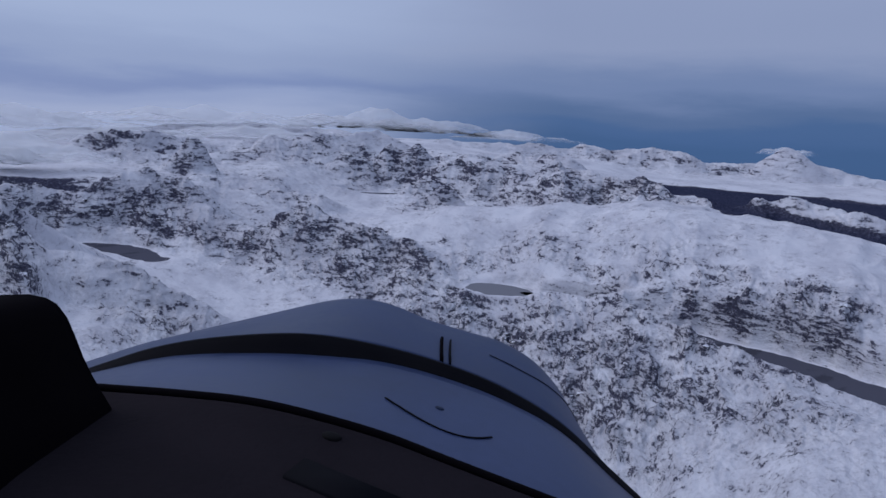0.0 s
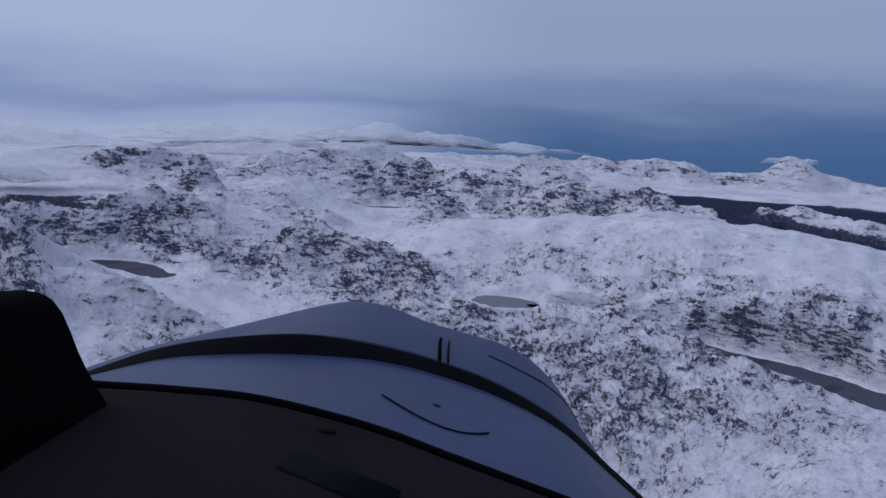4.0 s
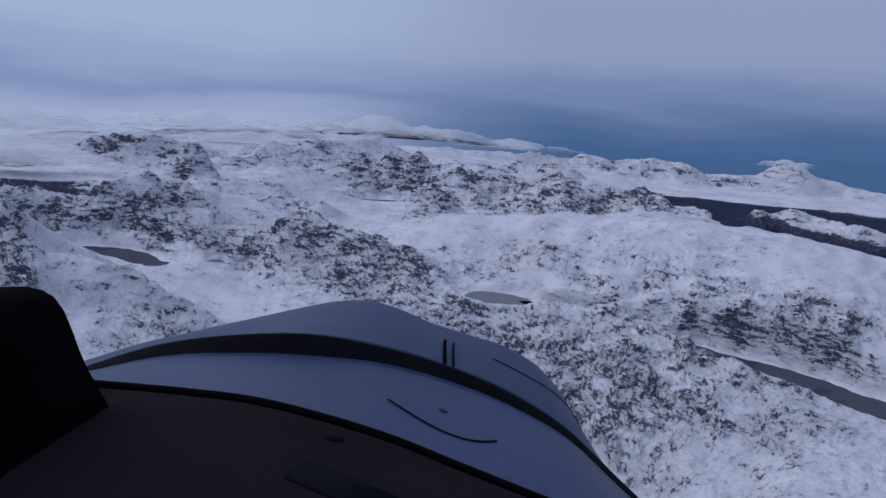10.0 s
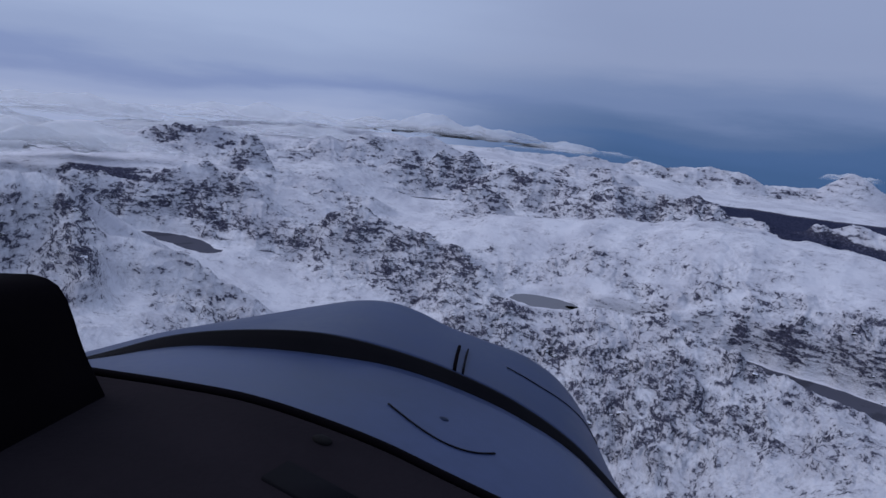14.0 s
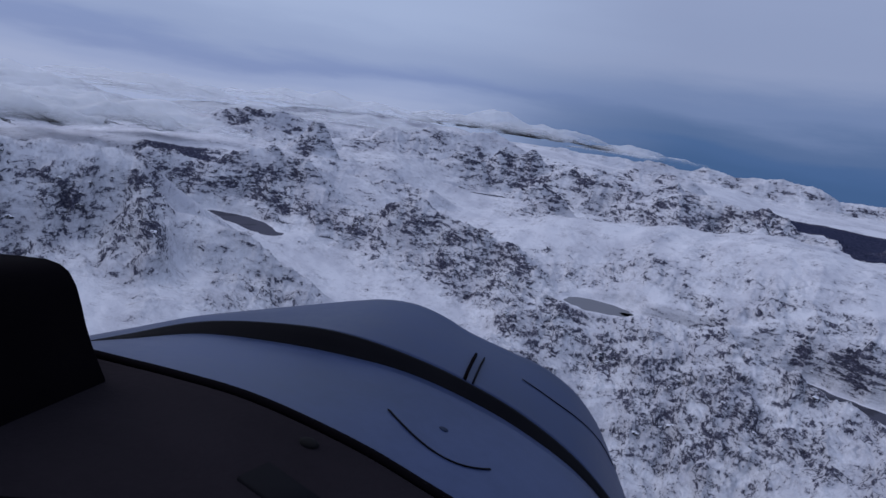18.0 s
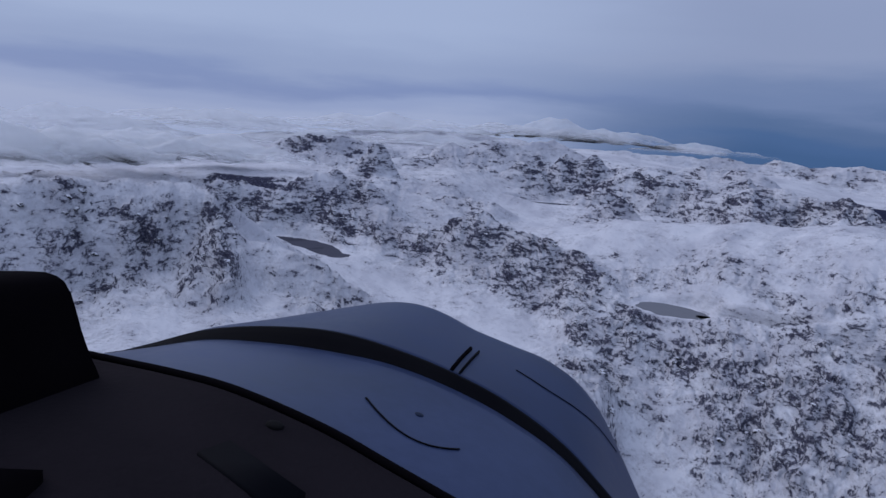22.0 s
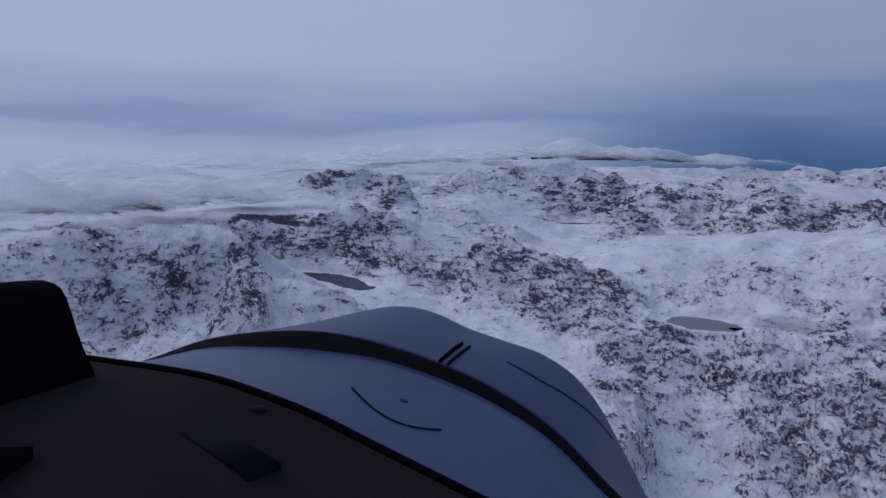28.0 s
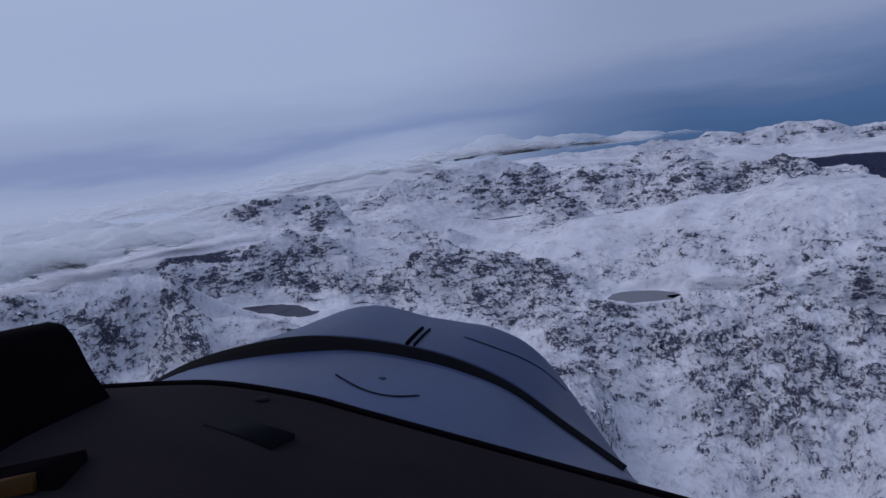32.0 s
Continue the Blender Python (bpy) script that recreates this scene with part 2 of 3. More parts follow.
DECK_BLUE = paint("mottled_blue_deck_paint", (0.010, 0.022, 0.066), (0.046, 0.064, 0.138), 0.30, 2.5, 0.16, 0.0)
# near black for panel joints and for the painted shade at step and vent
SEAM_DARK = paint("dark_joint_and_gap_shade", (0.003, 0.003, 0.005), (0.006, 0.006, 0.008), 0.75, 9.0, 0.04)
# darker than the padding itself, the shade of an unbuilt cabin roof put in
SHIELD = paint("dark_grey_leatherette", (0.0115, 0.0094, 0.0120), (0.0175, 0.0142, 0.0175), 0.85, 6.0, 0.03, 0.0, 0.002)
BLACK = paint("matt_black_plastic", (0.0026, 0.0020, 0.0028), (0.0042, 0.0034, 0.0044), 0.9, 8.0, 0.01)
FASTENER = paint("dull_blue_fastener", (0.008, 0.014, 0.034), (0.014, 0.022, 0.048), 0.5, 9.0, 0.1)
WORN = paint("worn_dark_plastic", (0.004, 0.0037, 0.0043), (0.006, 0.0055, 0.006), 0.8, 9.0, 0.08)
AMBER = paint("amber_plastic", (0.040, 0.018, 0.004), (0.055, 0.025, 0.005), 0.6, 10.0, 0.1)


# ---- noise over arrays ----
rng = np.random.RandomState(7)
PERM = rng.permutation(512)
GRAD = np.stack([np.cos(np.linspace(0, 2 * np.pi, 64, endpoint=False)), np.sin(np.linspace(0, 2 * np.pi, 64, endpoint=False))], 1)


def perlin(x, y):
    xi, yi = np.floor(x).astype(np.int64), np.floor(y).astype(np.int64)
    u, v = x - xi, y - yi

    def corner(a, b):
        g = GRAD[PERM[(PERM[(xi + a) % 512] + yi + b) % 512] % 64]
        return g[:, 0] * (u - a) + g[:, 1] * (v - b)

    su, sv = u * u * u * (u * (u * 6 - 15) + 10), v * v * v * (v * (v * 6 - 15) + 10)
    top = corner(0, 0) * (1 - su) + corner(1, 0) * su
    low = corner(0, 1) * (1 - su) + corner(1, 1) * su
    return (top * (1 - sv) + low * sv) * 1.5


def fractal(x, y, size, octaves, gain=0.5, sharp=False):
    out, amp = np.zeros(len(x)), 1.0
    for o in range(octaves):
        p = perlin(x / size + 17.3 * o, y / size - 9.1 * o)
        out += amp * ((1 - 2 * np.abs(p)) if sharp else p)
        amp, size = amp * gain, size / 2.03
    return out


def polar(az, d):
    return d * math.sin(radians(az)), d * math.cos(radians(az))


# ---- the land: mountains as ridges over a valley floor ----
# the lie of valleys and plateaus: bearing in degrees, distance, height
VALLEYS = [
    (-27.2, 900, 155), (-29.3, 1180, 175), (-33.2, 900, 159), (-34.2, 700, 147), (-21.9, 640, 143), (-16.9, 640, 134), (-10, 1450, 49), (-6.7, 1330, 43),
    (-8.9, 1050, 36), (-3.1, 1020, 45), (-16.7, 1430, 63), (-19.2, 1560, 93), (-20.4, 1480, 69), (-23.9, 1560, 111), (-27.2, 2000, 149), (-22.1, 2050, 164),
    (-12.6, 2100, 162), (-8.6, 2200, 167), (-5, 2450, 183), (-10.5, 2700, 179), (-2.7, 2900, 227), (-22.1, 2900, 174), (-6.5, 1750, 74), (-10.3, 1950, 132),
    (-1.9, 2050, 93), (0.1, 1950, 80), (3, 1850, 75), (4.4, 1800, 81), (4.8, 2100, 92), (2.3, 2400, 94), (-0.1, 2500, 85), (7.3, 1800, 90),
    (11, 1350, 77), (12.7, 1550, 106), (15.5, 1180, 74), (18.2, 1080, 51), (21.4, 1450, 119), (26, 1280, 107), (30, 1350, 122), (34.2, 1150, 106),
    (37.6, 1130, 113), (13.3, 1115, 62), (11.4, 1120, 61), (20, 1060, 56), (36.4, 880, 60), (39.3, 850, 63), (33.2, 930, 55), (26.7, 1010, 71),
    (15.7, 920, 44), (25.4, 850, 71), (29.8, 730, 62), (35.9, 670, 75), (26, 640, 51), (32.7, 570, 67), (24.3, 570, 40), (39.9, 580, 91),
    (17.2, 560, 37), (1.4, 600, 78), (-13.2, 560, 114), (-9.6, 3400, 241), (-18.2, 3300, 199), (-25.8, 3000, 132), (-32.5, 2900, 76), (4.3, 3500, 258),
    (9.1, 3200, 229), (13.8, 3200, 204), (18.4, 3000, 188), (25.1, 2900, 148), (28.4, 2850, 144), (31.9, 2800, 135), (35.6, 2800, 141), (38.4, 2800, 127),
    (29.4, 1950, 149), (32.3, 1800, 138), (35.4, 1700, 126), (36.9, 1650, 116), (39.8, 1550, 90), (-17, 900, 80), (-17, 1080, 62), (-20, 1050, 80),
    (-13.5, 950, 62), (-12, 1100, 48), (-22.5, 1180, 100),
]
VALLEYS += [(a, r, h) for a in (60, 100, 150, -160, -110, -60) for r, h in ((600, 120), (1500, 120), (3500, 150))]
# every ridge: (bearing, distance, height) along its crest; slope, rounding, rockiness, reach of the rock
RIDGES = [
    # broad snow dome
    ([(6.9, 1620, 101), (9.7, 1660, 118), (14.3, 1700, 139), (18.9, 1720, 150), (23.3, 1720, 159), (27.4, 1680, 172), (29.2, 1600, 176), (31.5, 1500, 174), (33.5, 1400, 163), (35.5, 1290, 148), (38.1, 1180, 137)], 0.27, 200, -0.25, 260),
    # rocky crag ridge
    ([(-6.2, 1480, 100), (-5.1, 1470, 130), (-3.5, 1440, 145), (-2.3, 1400, 131), (0.1, 1370, 126), (2.1, 1330, 125), (4.6, 1290, 114), (5.3, 1240, 97), (6.8, 1200, 86), (8.5, 1150, 65), (9.9, 1110, 55)], 0.8, 10, 0.5, 120),
    # its lower step
    ([(-2.5, 1290, 57), (-0.1, 1270, 75), (2.4, 1220, 70), (4.9, 1170, 60), (7.1, 1110, 43), (10.1, 1050, 44), (13.1, 1000, 40)], 0.75, 10, 0.6, 60),
    # spur that comes down from the west
    ([(-27.2, 905, 233), (-25.8, 870, 211), (-24.7, 830, 193), (-23.1, 800, 189), (-20.4, 790, 178), (-17.9, 775, 165), (-16.2, 760, 156), (-13.5, 735, 141), (-10.7, 700, 123)], 0.8, 10, 0.05, 50),
    # rock rib under the spur
    ([(-24.8, 828, 193), (-25.3, 770, 176), (-26, 720, 164), (-26.9, 660, 152)], 0.9, 6, 0.6, 30),
    # rock rib under the spur
    ([(-24.7, 829, 194), (-24.2, 740, 176), (-23.9, 660, 161)], 0.9, 5, 0.6, 22),
    # slope climbing to the west
    ([(-27.2, 910, 232), (-31.2, 880, 234), (-34.9, 860, 239), (-39, 840, 239)], 0.75, 26, 0.12, 120),
    # hills behind the west lake
    ([(-26, 1650, 127), (-25.2, 1680, 143), (-24, 1700, 154), (-22.8, 1710, 161), (-21.6, 1700, 156), (-20.1, 1670, 149)], 0.7, 16, 0.5, 140),
    # hills behind the west lake
    ([(-20.1, 1700, 146), (-18.7, 1730, 157), (-16.9, 1760, 172), (-15.6, 1770, 182), (-13.8, 1760, 180), (-12.5, 1700, 157), (-11.8, 1640, 135), (-9.3, 1570, 117), (-8.3, 1480, 96)], 0.62, 20, 0.45, 160),
    # its rough flank
    ([(-16.2, 1690, 132), (-14.2, 1610, 116), (-12, 1530, 92), (-10.1, 1470, 80)], 0.6, 14, 0.5, 80),
    # pointed far peak
    ([(-13.8, 2180, 173), (-13.1, 2220, 230), (-12.5, 2240, 261), (-11.9, 2240, 228), (-11.2, 2240, 184)], 1.25, 6, 0.6, 60),
    # far western tops
    ([(-19.4, 2900, 225), (-18.2, 2850, 219), (-16.1, 2850, 242), (-14.5, 2900, 262), (-12.7, 3000, 247)], 0.6, 20, 0.5, 110),
    # far western tops
    ([(-19, 2500, 191), (-16.9, 2480, 192), (-14.8, 2500, 212)], 0.5, 20, 0.5, 90),
    # long low tops
    ([(-9.6, 2750, 195), (-7.6, 2800, 215), (-5.1, 2900, 251), (-1.4, 3000, 275), (2.3, 3100, 295)], 0.5, 30, 0.4, 120),
    # bumps on the middle plateau
    ([(-7.1, 1980, 114), (-4.8, 2000, 131), (-2.4, 1960, 121), (-2.1, 1880, 95)], 0.42, 24, 0.35, 90),
    # twin rocky peaks
    ([(-1.6, 2600, 91), (-0.6, 2650, 162), (0.5, 2680, 205), (1.7, 2660, 184), (2.5, 2720, 205), (3.8, 2760, 253), (4.8, 2740, 226), (5.6, 2740, 250), (6.5, 2720, 215)], 0.78, 9, 0.4, 90),
    # knob under the peaks
    ([(4.4, 2400, 113), (5.5, 2420, 154), (6.7, 2400, 156), (7.4, 2360, 129)], 0.9, 8, 0.7, 60),
    # dark knob behind the dome
    ([(5.9, 2020, 69), (6.6, 2060, 107), (7.6, 2070, 127), (8.8, 2060, 122), (9.9, 2010, 94)], 1, 9, 0.9, 70),
    # cliff band over the far valley
    ([(6.4, 2560, 166), (7.9, 2520, 191), (10.4, 2480, 192), (12.2, 2470, 211), (14.4, 2440, 200), (16.7, 2420, 200), (18.9, 2400, 207), (20.7, 2370, 206), (23, 2320, 182), (25.1, 2260, 179), (27.3, 2180, 157), (28.6, 2100, 143)], 0.85, 16, 0.8, 100),
    # tops over the cliff band
    ([(9.1, 2950, 210), (12, 2900, 217), (14.2, 2950, 246), (16.5, 2850, 231), (18.8, 2750, 230)], 0.6, 20, 0.4, 120),
    # hill beside the sea arm
    ([(31.2, 1980, 138), (32.1, 2000, 160), (33.2, 2020, 175), (35.3, 2020, 187), (36.4, 1990, 174), (38.5, 1950, 159), (40.4, 1950, 160)], 0.62, 20, 0.4, 90),
    # far range over the sea
    ([(2.4, 3900, 238), (7.1, 4000, 268), (11.8, 4100, 266), (16, 4200, 255), (20.4, 4300, 274), (23.9, 4300, 261), (26.3, 4300, 262), (28.5, 4350, 207), (30.8, 4400, 217), (32.6, 4400, 222), (34, 4450, 275), (34.8, 4450, 311), (36.1, 4450, 257), (38.6, 4450, 202), (41.9, 4500, 146)], 0.6, 40, 0.2, 220),
    # far western range
    ([(-38.1, 4300, 14), (-32.4, 4200, 100), (-25.8, 4100, 174), (-20.2, 4200, 240), (-14.1, 4200, 284), (-7, 4200, 301), (-0.5, 4100, 287)], 0.5, 60, 0.2, 220),
    # foreground mound
    ([(14.8, 980, 48), (17.4, 960, 62), (19.7, 930, 69), (21.3, 890, 70), (22.4, 840, 64), (23.3, 790, 55), (22, 730, 42)], 0.72, 14, 0.5, 70),
    # mound under it
    ([(16.3, 880, 42), (18.9, 820, 39), (20.1, 750, 33), (20.3, 680, 23)], 0.5, 20, 0.3, 60),
    # low spur by the east lake
    ([(23.3, 1000, 62), (26.2, 930, 58), (28.9, 860, 56), (31.4, 820, 67), (34.3, 770, 76), (37.5, 720, 81), (40, 680, 86)], 0.3, 24, 0.1, 60),
    # outcrop over the east lake
    ([(27.5, 1080, 66), (29, 1090, 86), (30.8, 1090, 104), (32.4, 1080, 107), (33.4, 1030, 93)], 0.5, 18, 0.5, 80),
    # outcrop over the east lake
    ([(34.6, 1010, 88), (36.3, 1030, 106), (38.6, 1030, 118), (41, 1010, 117)], 0.5, 18, 0.5, 80),
    # outcrops on the dome
    ([(14.1, 1330, 89), (15.6, 1370, 108), (17, 1340, 106)], 0.4, 14, 0.4, 60),
    # gully edge
    ([(24, 790, 50), (24.8, 710, 43), (26.1, 640, 40)], 0.35, 16, 0.3, 50),
]
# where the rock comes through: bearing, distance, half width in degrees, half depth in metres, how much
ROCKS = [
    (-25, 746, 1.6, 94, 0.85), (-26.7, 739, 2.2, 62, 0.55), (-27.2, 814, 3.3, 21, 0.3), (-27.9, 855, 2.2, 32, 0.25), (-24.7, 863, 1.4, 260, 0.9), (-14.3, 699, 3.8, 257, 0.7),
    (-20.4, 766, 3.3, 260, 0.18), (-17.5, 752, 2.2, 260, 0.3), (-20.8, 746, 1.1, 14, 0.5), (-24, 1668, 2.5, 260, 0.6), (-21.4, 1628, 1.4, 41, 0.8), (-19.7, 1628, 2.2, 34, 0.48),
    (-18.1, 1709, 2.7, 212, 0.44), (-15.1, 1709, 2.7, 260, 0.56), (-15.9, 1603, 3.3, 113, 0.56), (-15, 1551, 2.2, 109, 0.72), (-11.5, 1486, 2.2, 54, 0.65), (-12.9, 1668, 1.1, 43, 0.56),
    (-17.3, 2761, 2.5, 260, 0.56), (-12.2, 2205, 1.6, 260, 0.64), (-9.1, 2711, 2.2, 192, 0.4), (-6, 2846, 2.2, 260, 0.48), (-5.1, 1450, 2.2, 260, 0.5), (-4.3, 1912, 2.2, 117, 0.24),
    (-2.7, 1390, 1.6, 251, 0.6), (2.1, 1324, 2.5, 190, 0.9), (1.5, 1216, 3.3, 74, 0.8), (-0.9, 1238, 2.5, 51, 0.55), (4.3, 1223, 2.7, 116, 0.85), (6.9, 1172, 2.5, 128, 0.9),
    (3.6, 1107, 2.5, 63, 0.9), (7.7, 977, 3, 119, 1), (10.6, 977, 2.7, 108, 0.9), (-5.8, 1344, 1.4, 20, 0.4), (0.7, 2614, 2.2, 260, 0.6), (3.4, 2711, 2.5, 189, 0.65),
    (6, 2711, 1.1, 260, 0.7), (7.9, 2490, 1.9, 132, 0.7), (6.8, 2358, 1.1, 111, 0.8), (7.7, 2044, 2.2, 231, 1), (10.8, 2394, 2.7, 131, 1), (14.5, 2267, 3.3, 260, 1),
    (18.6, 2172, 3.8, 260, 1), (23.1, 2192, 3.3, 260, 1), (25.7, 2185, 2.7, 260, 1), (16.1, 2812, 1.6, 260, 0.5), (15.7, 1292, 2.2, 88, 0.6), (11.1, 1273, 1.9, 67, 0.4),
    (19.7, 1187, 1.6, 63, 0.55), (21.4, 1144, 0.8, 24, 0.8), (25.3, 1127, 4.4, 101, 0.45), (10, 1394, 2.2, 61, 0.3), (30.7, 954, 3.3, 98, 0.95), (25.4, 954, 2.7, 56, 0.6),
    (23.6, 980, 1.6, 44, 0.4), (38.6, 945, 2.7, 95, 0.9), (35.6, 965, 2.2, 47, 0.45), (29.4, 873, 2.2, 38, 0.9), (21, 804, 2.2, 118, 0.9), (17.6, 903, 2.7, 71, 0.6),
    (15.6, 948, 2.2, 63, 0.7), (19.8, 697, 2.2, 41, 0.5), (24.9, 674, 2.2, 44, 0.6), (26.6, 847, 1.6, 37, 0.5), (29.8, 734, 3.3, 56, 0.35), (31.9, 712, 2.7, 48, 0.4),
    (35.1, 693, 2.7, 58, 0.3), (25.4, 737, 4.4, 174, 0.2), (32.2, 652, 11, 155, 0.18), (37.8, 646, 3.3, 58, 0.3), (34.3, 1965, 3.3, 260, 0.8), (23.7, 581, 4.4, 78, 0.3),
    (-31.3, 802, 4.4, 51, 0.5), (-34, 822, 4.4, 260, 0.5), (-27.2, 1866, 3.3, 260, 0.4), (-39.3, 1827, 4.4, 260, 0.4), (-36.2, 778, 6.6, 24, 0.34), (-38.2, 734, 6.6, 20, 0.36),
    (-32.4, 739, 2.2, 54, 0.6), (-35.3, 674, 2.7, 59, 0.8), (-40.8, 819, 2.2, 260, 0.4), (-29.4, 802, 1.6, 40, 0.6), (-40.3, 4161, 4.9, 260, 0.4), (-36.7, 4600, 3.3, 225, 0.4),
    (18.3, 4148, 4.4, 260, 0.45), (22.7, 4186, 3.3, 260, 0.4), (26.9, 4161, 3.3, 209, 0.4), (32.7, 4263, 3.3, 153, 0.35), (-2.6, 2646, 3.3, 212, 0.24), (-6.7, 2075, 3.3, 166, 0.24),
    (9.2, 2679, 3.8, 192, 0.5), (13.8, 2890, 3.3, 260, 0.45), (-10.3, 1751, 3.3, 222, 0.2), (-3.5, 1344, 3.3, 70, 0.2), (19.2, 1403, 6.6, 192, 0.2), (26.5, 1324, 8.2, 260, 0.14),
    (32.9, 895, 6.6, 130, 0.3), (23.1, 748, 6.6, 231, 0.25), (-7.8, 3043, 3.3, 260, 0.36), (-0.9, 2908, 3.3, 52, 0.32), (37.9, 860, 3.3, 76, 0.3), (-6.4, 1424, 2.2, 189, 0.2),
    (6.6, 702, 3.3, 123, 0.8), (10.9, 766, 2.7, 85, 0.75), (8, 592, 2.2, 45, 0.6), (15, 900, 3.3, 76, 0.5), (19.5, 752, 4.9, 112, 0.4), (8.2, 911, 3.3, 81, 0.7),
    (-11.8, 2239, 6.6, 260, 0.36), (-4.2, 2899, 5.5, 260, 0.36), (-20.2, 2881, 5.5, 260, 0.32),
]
LAKES = [  # bearing, distance, length, width, heading of the long axis (from east), level
    ("west", -17.3, 1440, 240, 90, -42, 58.0),
    ("middle", 13.2, 1113, 116, 78, -30, 63.0),
    ("middle_tail", 19.3, 1074, 130, 34, -40, 63.0),
    ("east", 37.6, 885, 320, 90, -62, 58.5),
    ("far", -8.0, 2700, 130, 50, 8, 203.0),
    ("reservoir", 3.3, 2400, 270, 56, 0, 93.0),
]


def chart(az, d):
    """Turn and reach as one even chart of the land, folded behind and calm right below the eye."""
    fold = np.where(az > 90, 180 - az, np.where(az < -90, -180 - az, az))
    return np.radians(fold) * 1000.0 * np.minimum(1.0, d / 300.0) ** 2, np.log(np.maximum(d, 300.0)) * 1000.0


def land(x, y, rough=True):
    """Height, rockiness and bareness of the land at the places x, y, and its position in turn, reach and height."""
    d = np.hypot(x, y)
    az = np.degrees(np.arctan2(x, y))
    reach_log = np.log(np.maximum(d, 30.0))
    gx, gy = chart(az, d)
    wave = np.clip(d / 1200, 0.4, 2.4)
    warp_x, warp_y = x + 20 * wave * fractal(gx, gy, 190, 4), y + 20 * wave * fractal(gx + 900, gy - 400, 190, 4)
    # the lie of the valleys and plateaus
    total, floor = np.zeros(len(x)), np.zeros(len(x))
    for a, r, h in VALLEYS:
        w = np.exp(-np.minimum(((az - a) / 3.3) ** 2 + ((reach_log - math.log(r)) / 0.115) ** 2, 500.0) * 0.7) + 1e-12 / (1 + (az - a) ** 2 + 400 * (reach_log - math.log(r)) ** 2)
        total += w
        floor += w * h
    floor = floor / total
    free = np.ones(len(x))
    soft = 2.6
    top = np.exp(floor / soft)
    for crest, slope, rounding, rock, reach in RIDGES:
        bearings = [q[0] for q in crest]
        by = np.nonzero((az > min(bearings) - 25) & (az < max(bearings) + 25))[0]
        wx, wy = warp_x[by], warp_y[by]
        best, h = np.full(len(by), 1e9), np.full(len(by), -1e9)
        pts = [(*polar(a, r), z) for a, r, z in crest]
        for (ax, ay, az_), (bx, b_y, bz) in zip(pts, pts[1:]):
            lx, ly = bx - ax, b_y - ay
            s = np.clip(((wx - ax) * lx + (wy - ay) * ly) / (lx * lx + ly * ly), 0, 1)
            gap = np.hypot(wx - ax - s * lx, wy - ay - s * ly)
            best = np.minimum(best, gap)
            h = np.maximum(h, az_ + s * (bz - az_) - slope * (np.sqrt(gap * gap + rounding * rounding) - rounding))
        top[by] += np.exp(np.clip(h, -60, 400) / soft)
        if rock > 0:
            free[by] *= 1 - 0.55 * rock * np.exp(-(best / reach) ** 2)
    top = soft * np.log(top)
    if not rough:
        return top, floor
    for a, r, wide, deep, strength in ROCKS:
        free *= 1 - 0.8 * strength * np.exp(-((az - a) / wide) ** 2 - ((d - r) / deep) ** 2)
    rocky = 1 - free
    patchy = fractal(gx + 5000, gy, 55, 3)
    rocky = np.clip(rocky * (1 + 0.6 * patchy) + 0.07 * patchy + 0.035 + 0.12 * np.clip((1050 - d) / 300, 0, 1) * np.clip((az - 6) / 8, 0, 1), 0, 1)
    rise = np.clip((top - floor - 6) / 24, 0, 1)
    # crests, gullies and slabs in the rock, gentle swells in the snow
    cut = np.clip(0.06 + rocky, 0, 1) * wave
    top += cut * 14 * (fractal(warp_x / wave + 3000, warp_y / wave, 120, 5, 0.52, True) - 0.75)
    top += wave * (1.8 + 2.6 * rise) * fractal(gx, gy, 140, 3)
    top += rise * wave * 6 * (fractal(warp_x / wave, warp_y / wave, 250, 3, 0.5, True) - 0.7) * (d > 1000)
    strength = rocky * wave * np.clip(0.8 + fractal(gx - 300, gy + 800, 80, 3), 0, 1.6)
    for size, lift, dip in ((24.0, 7.0, 0.30), (10.0, 3.0, -0.22)):
        phase = (0.75 * gx + 0.5 * gy) / size + 1.5 * fractal(gx, gy, size * 4.5, 3) + top / wave * dip / size * 4
        f = phase - np.floor(phase)
        top += strength * lift * (np.where(f < 0.72, f / 0.72, (1 - f) / 0.28) - 0.5)
    top += np.clip(0.08 + rocky, 0, 1) * wave * 1.5 * fractal(gx, gy, 15, 3, 0.55)
    # the lakes lie in shallow basins with a low shore
    basins = []
    for _, a, r, length, width, turn, level in LAKES:
        cx, cy = polar(a, r)
        c, s = math.cos(radians(turn)), math.sin(radians(turn))
        u, v = ((x - cx) * c + (y - cy) * s) / (length / 2), ((y - cy) * c - (x - cx) * s) / (width / 2)
        away = np.sqrt(u * u + v * v) + 0.20 * fractal(x, y, 64, 3)
        k = np.clip((1.7 - away) / 0.7, 0, 1)
        k = k * k * (3 - 2 * k)
        bowl = level + (away - 1.0) * 7.0
        top = top * (1 - k) + np.minimum(top, bowl) * k
        top = np.maximum(top, level + 0.8 - 14.0 * np.clip(away - 1.3, 0, 90))
        rocky = rocky * (1 - np.clip((1.4 - away) / 0.3, 0, 1))
        basins.append((away, bowl))
    for away, bowl in basins:
        top = np.where(away < 1.15, np.minimum(top, bowl), top)
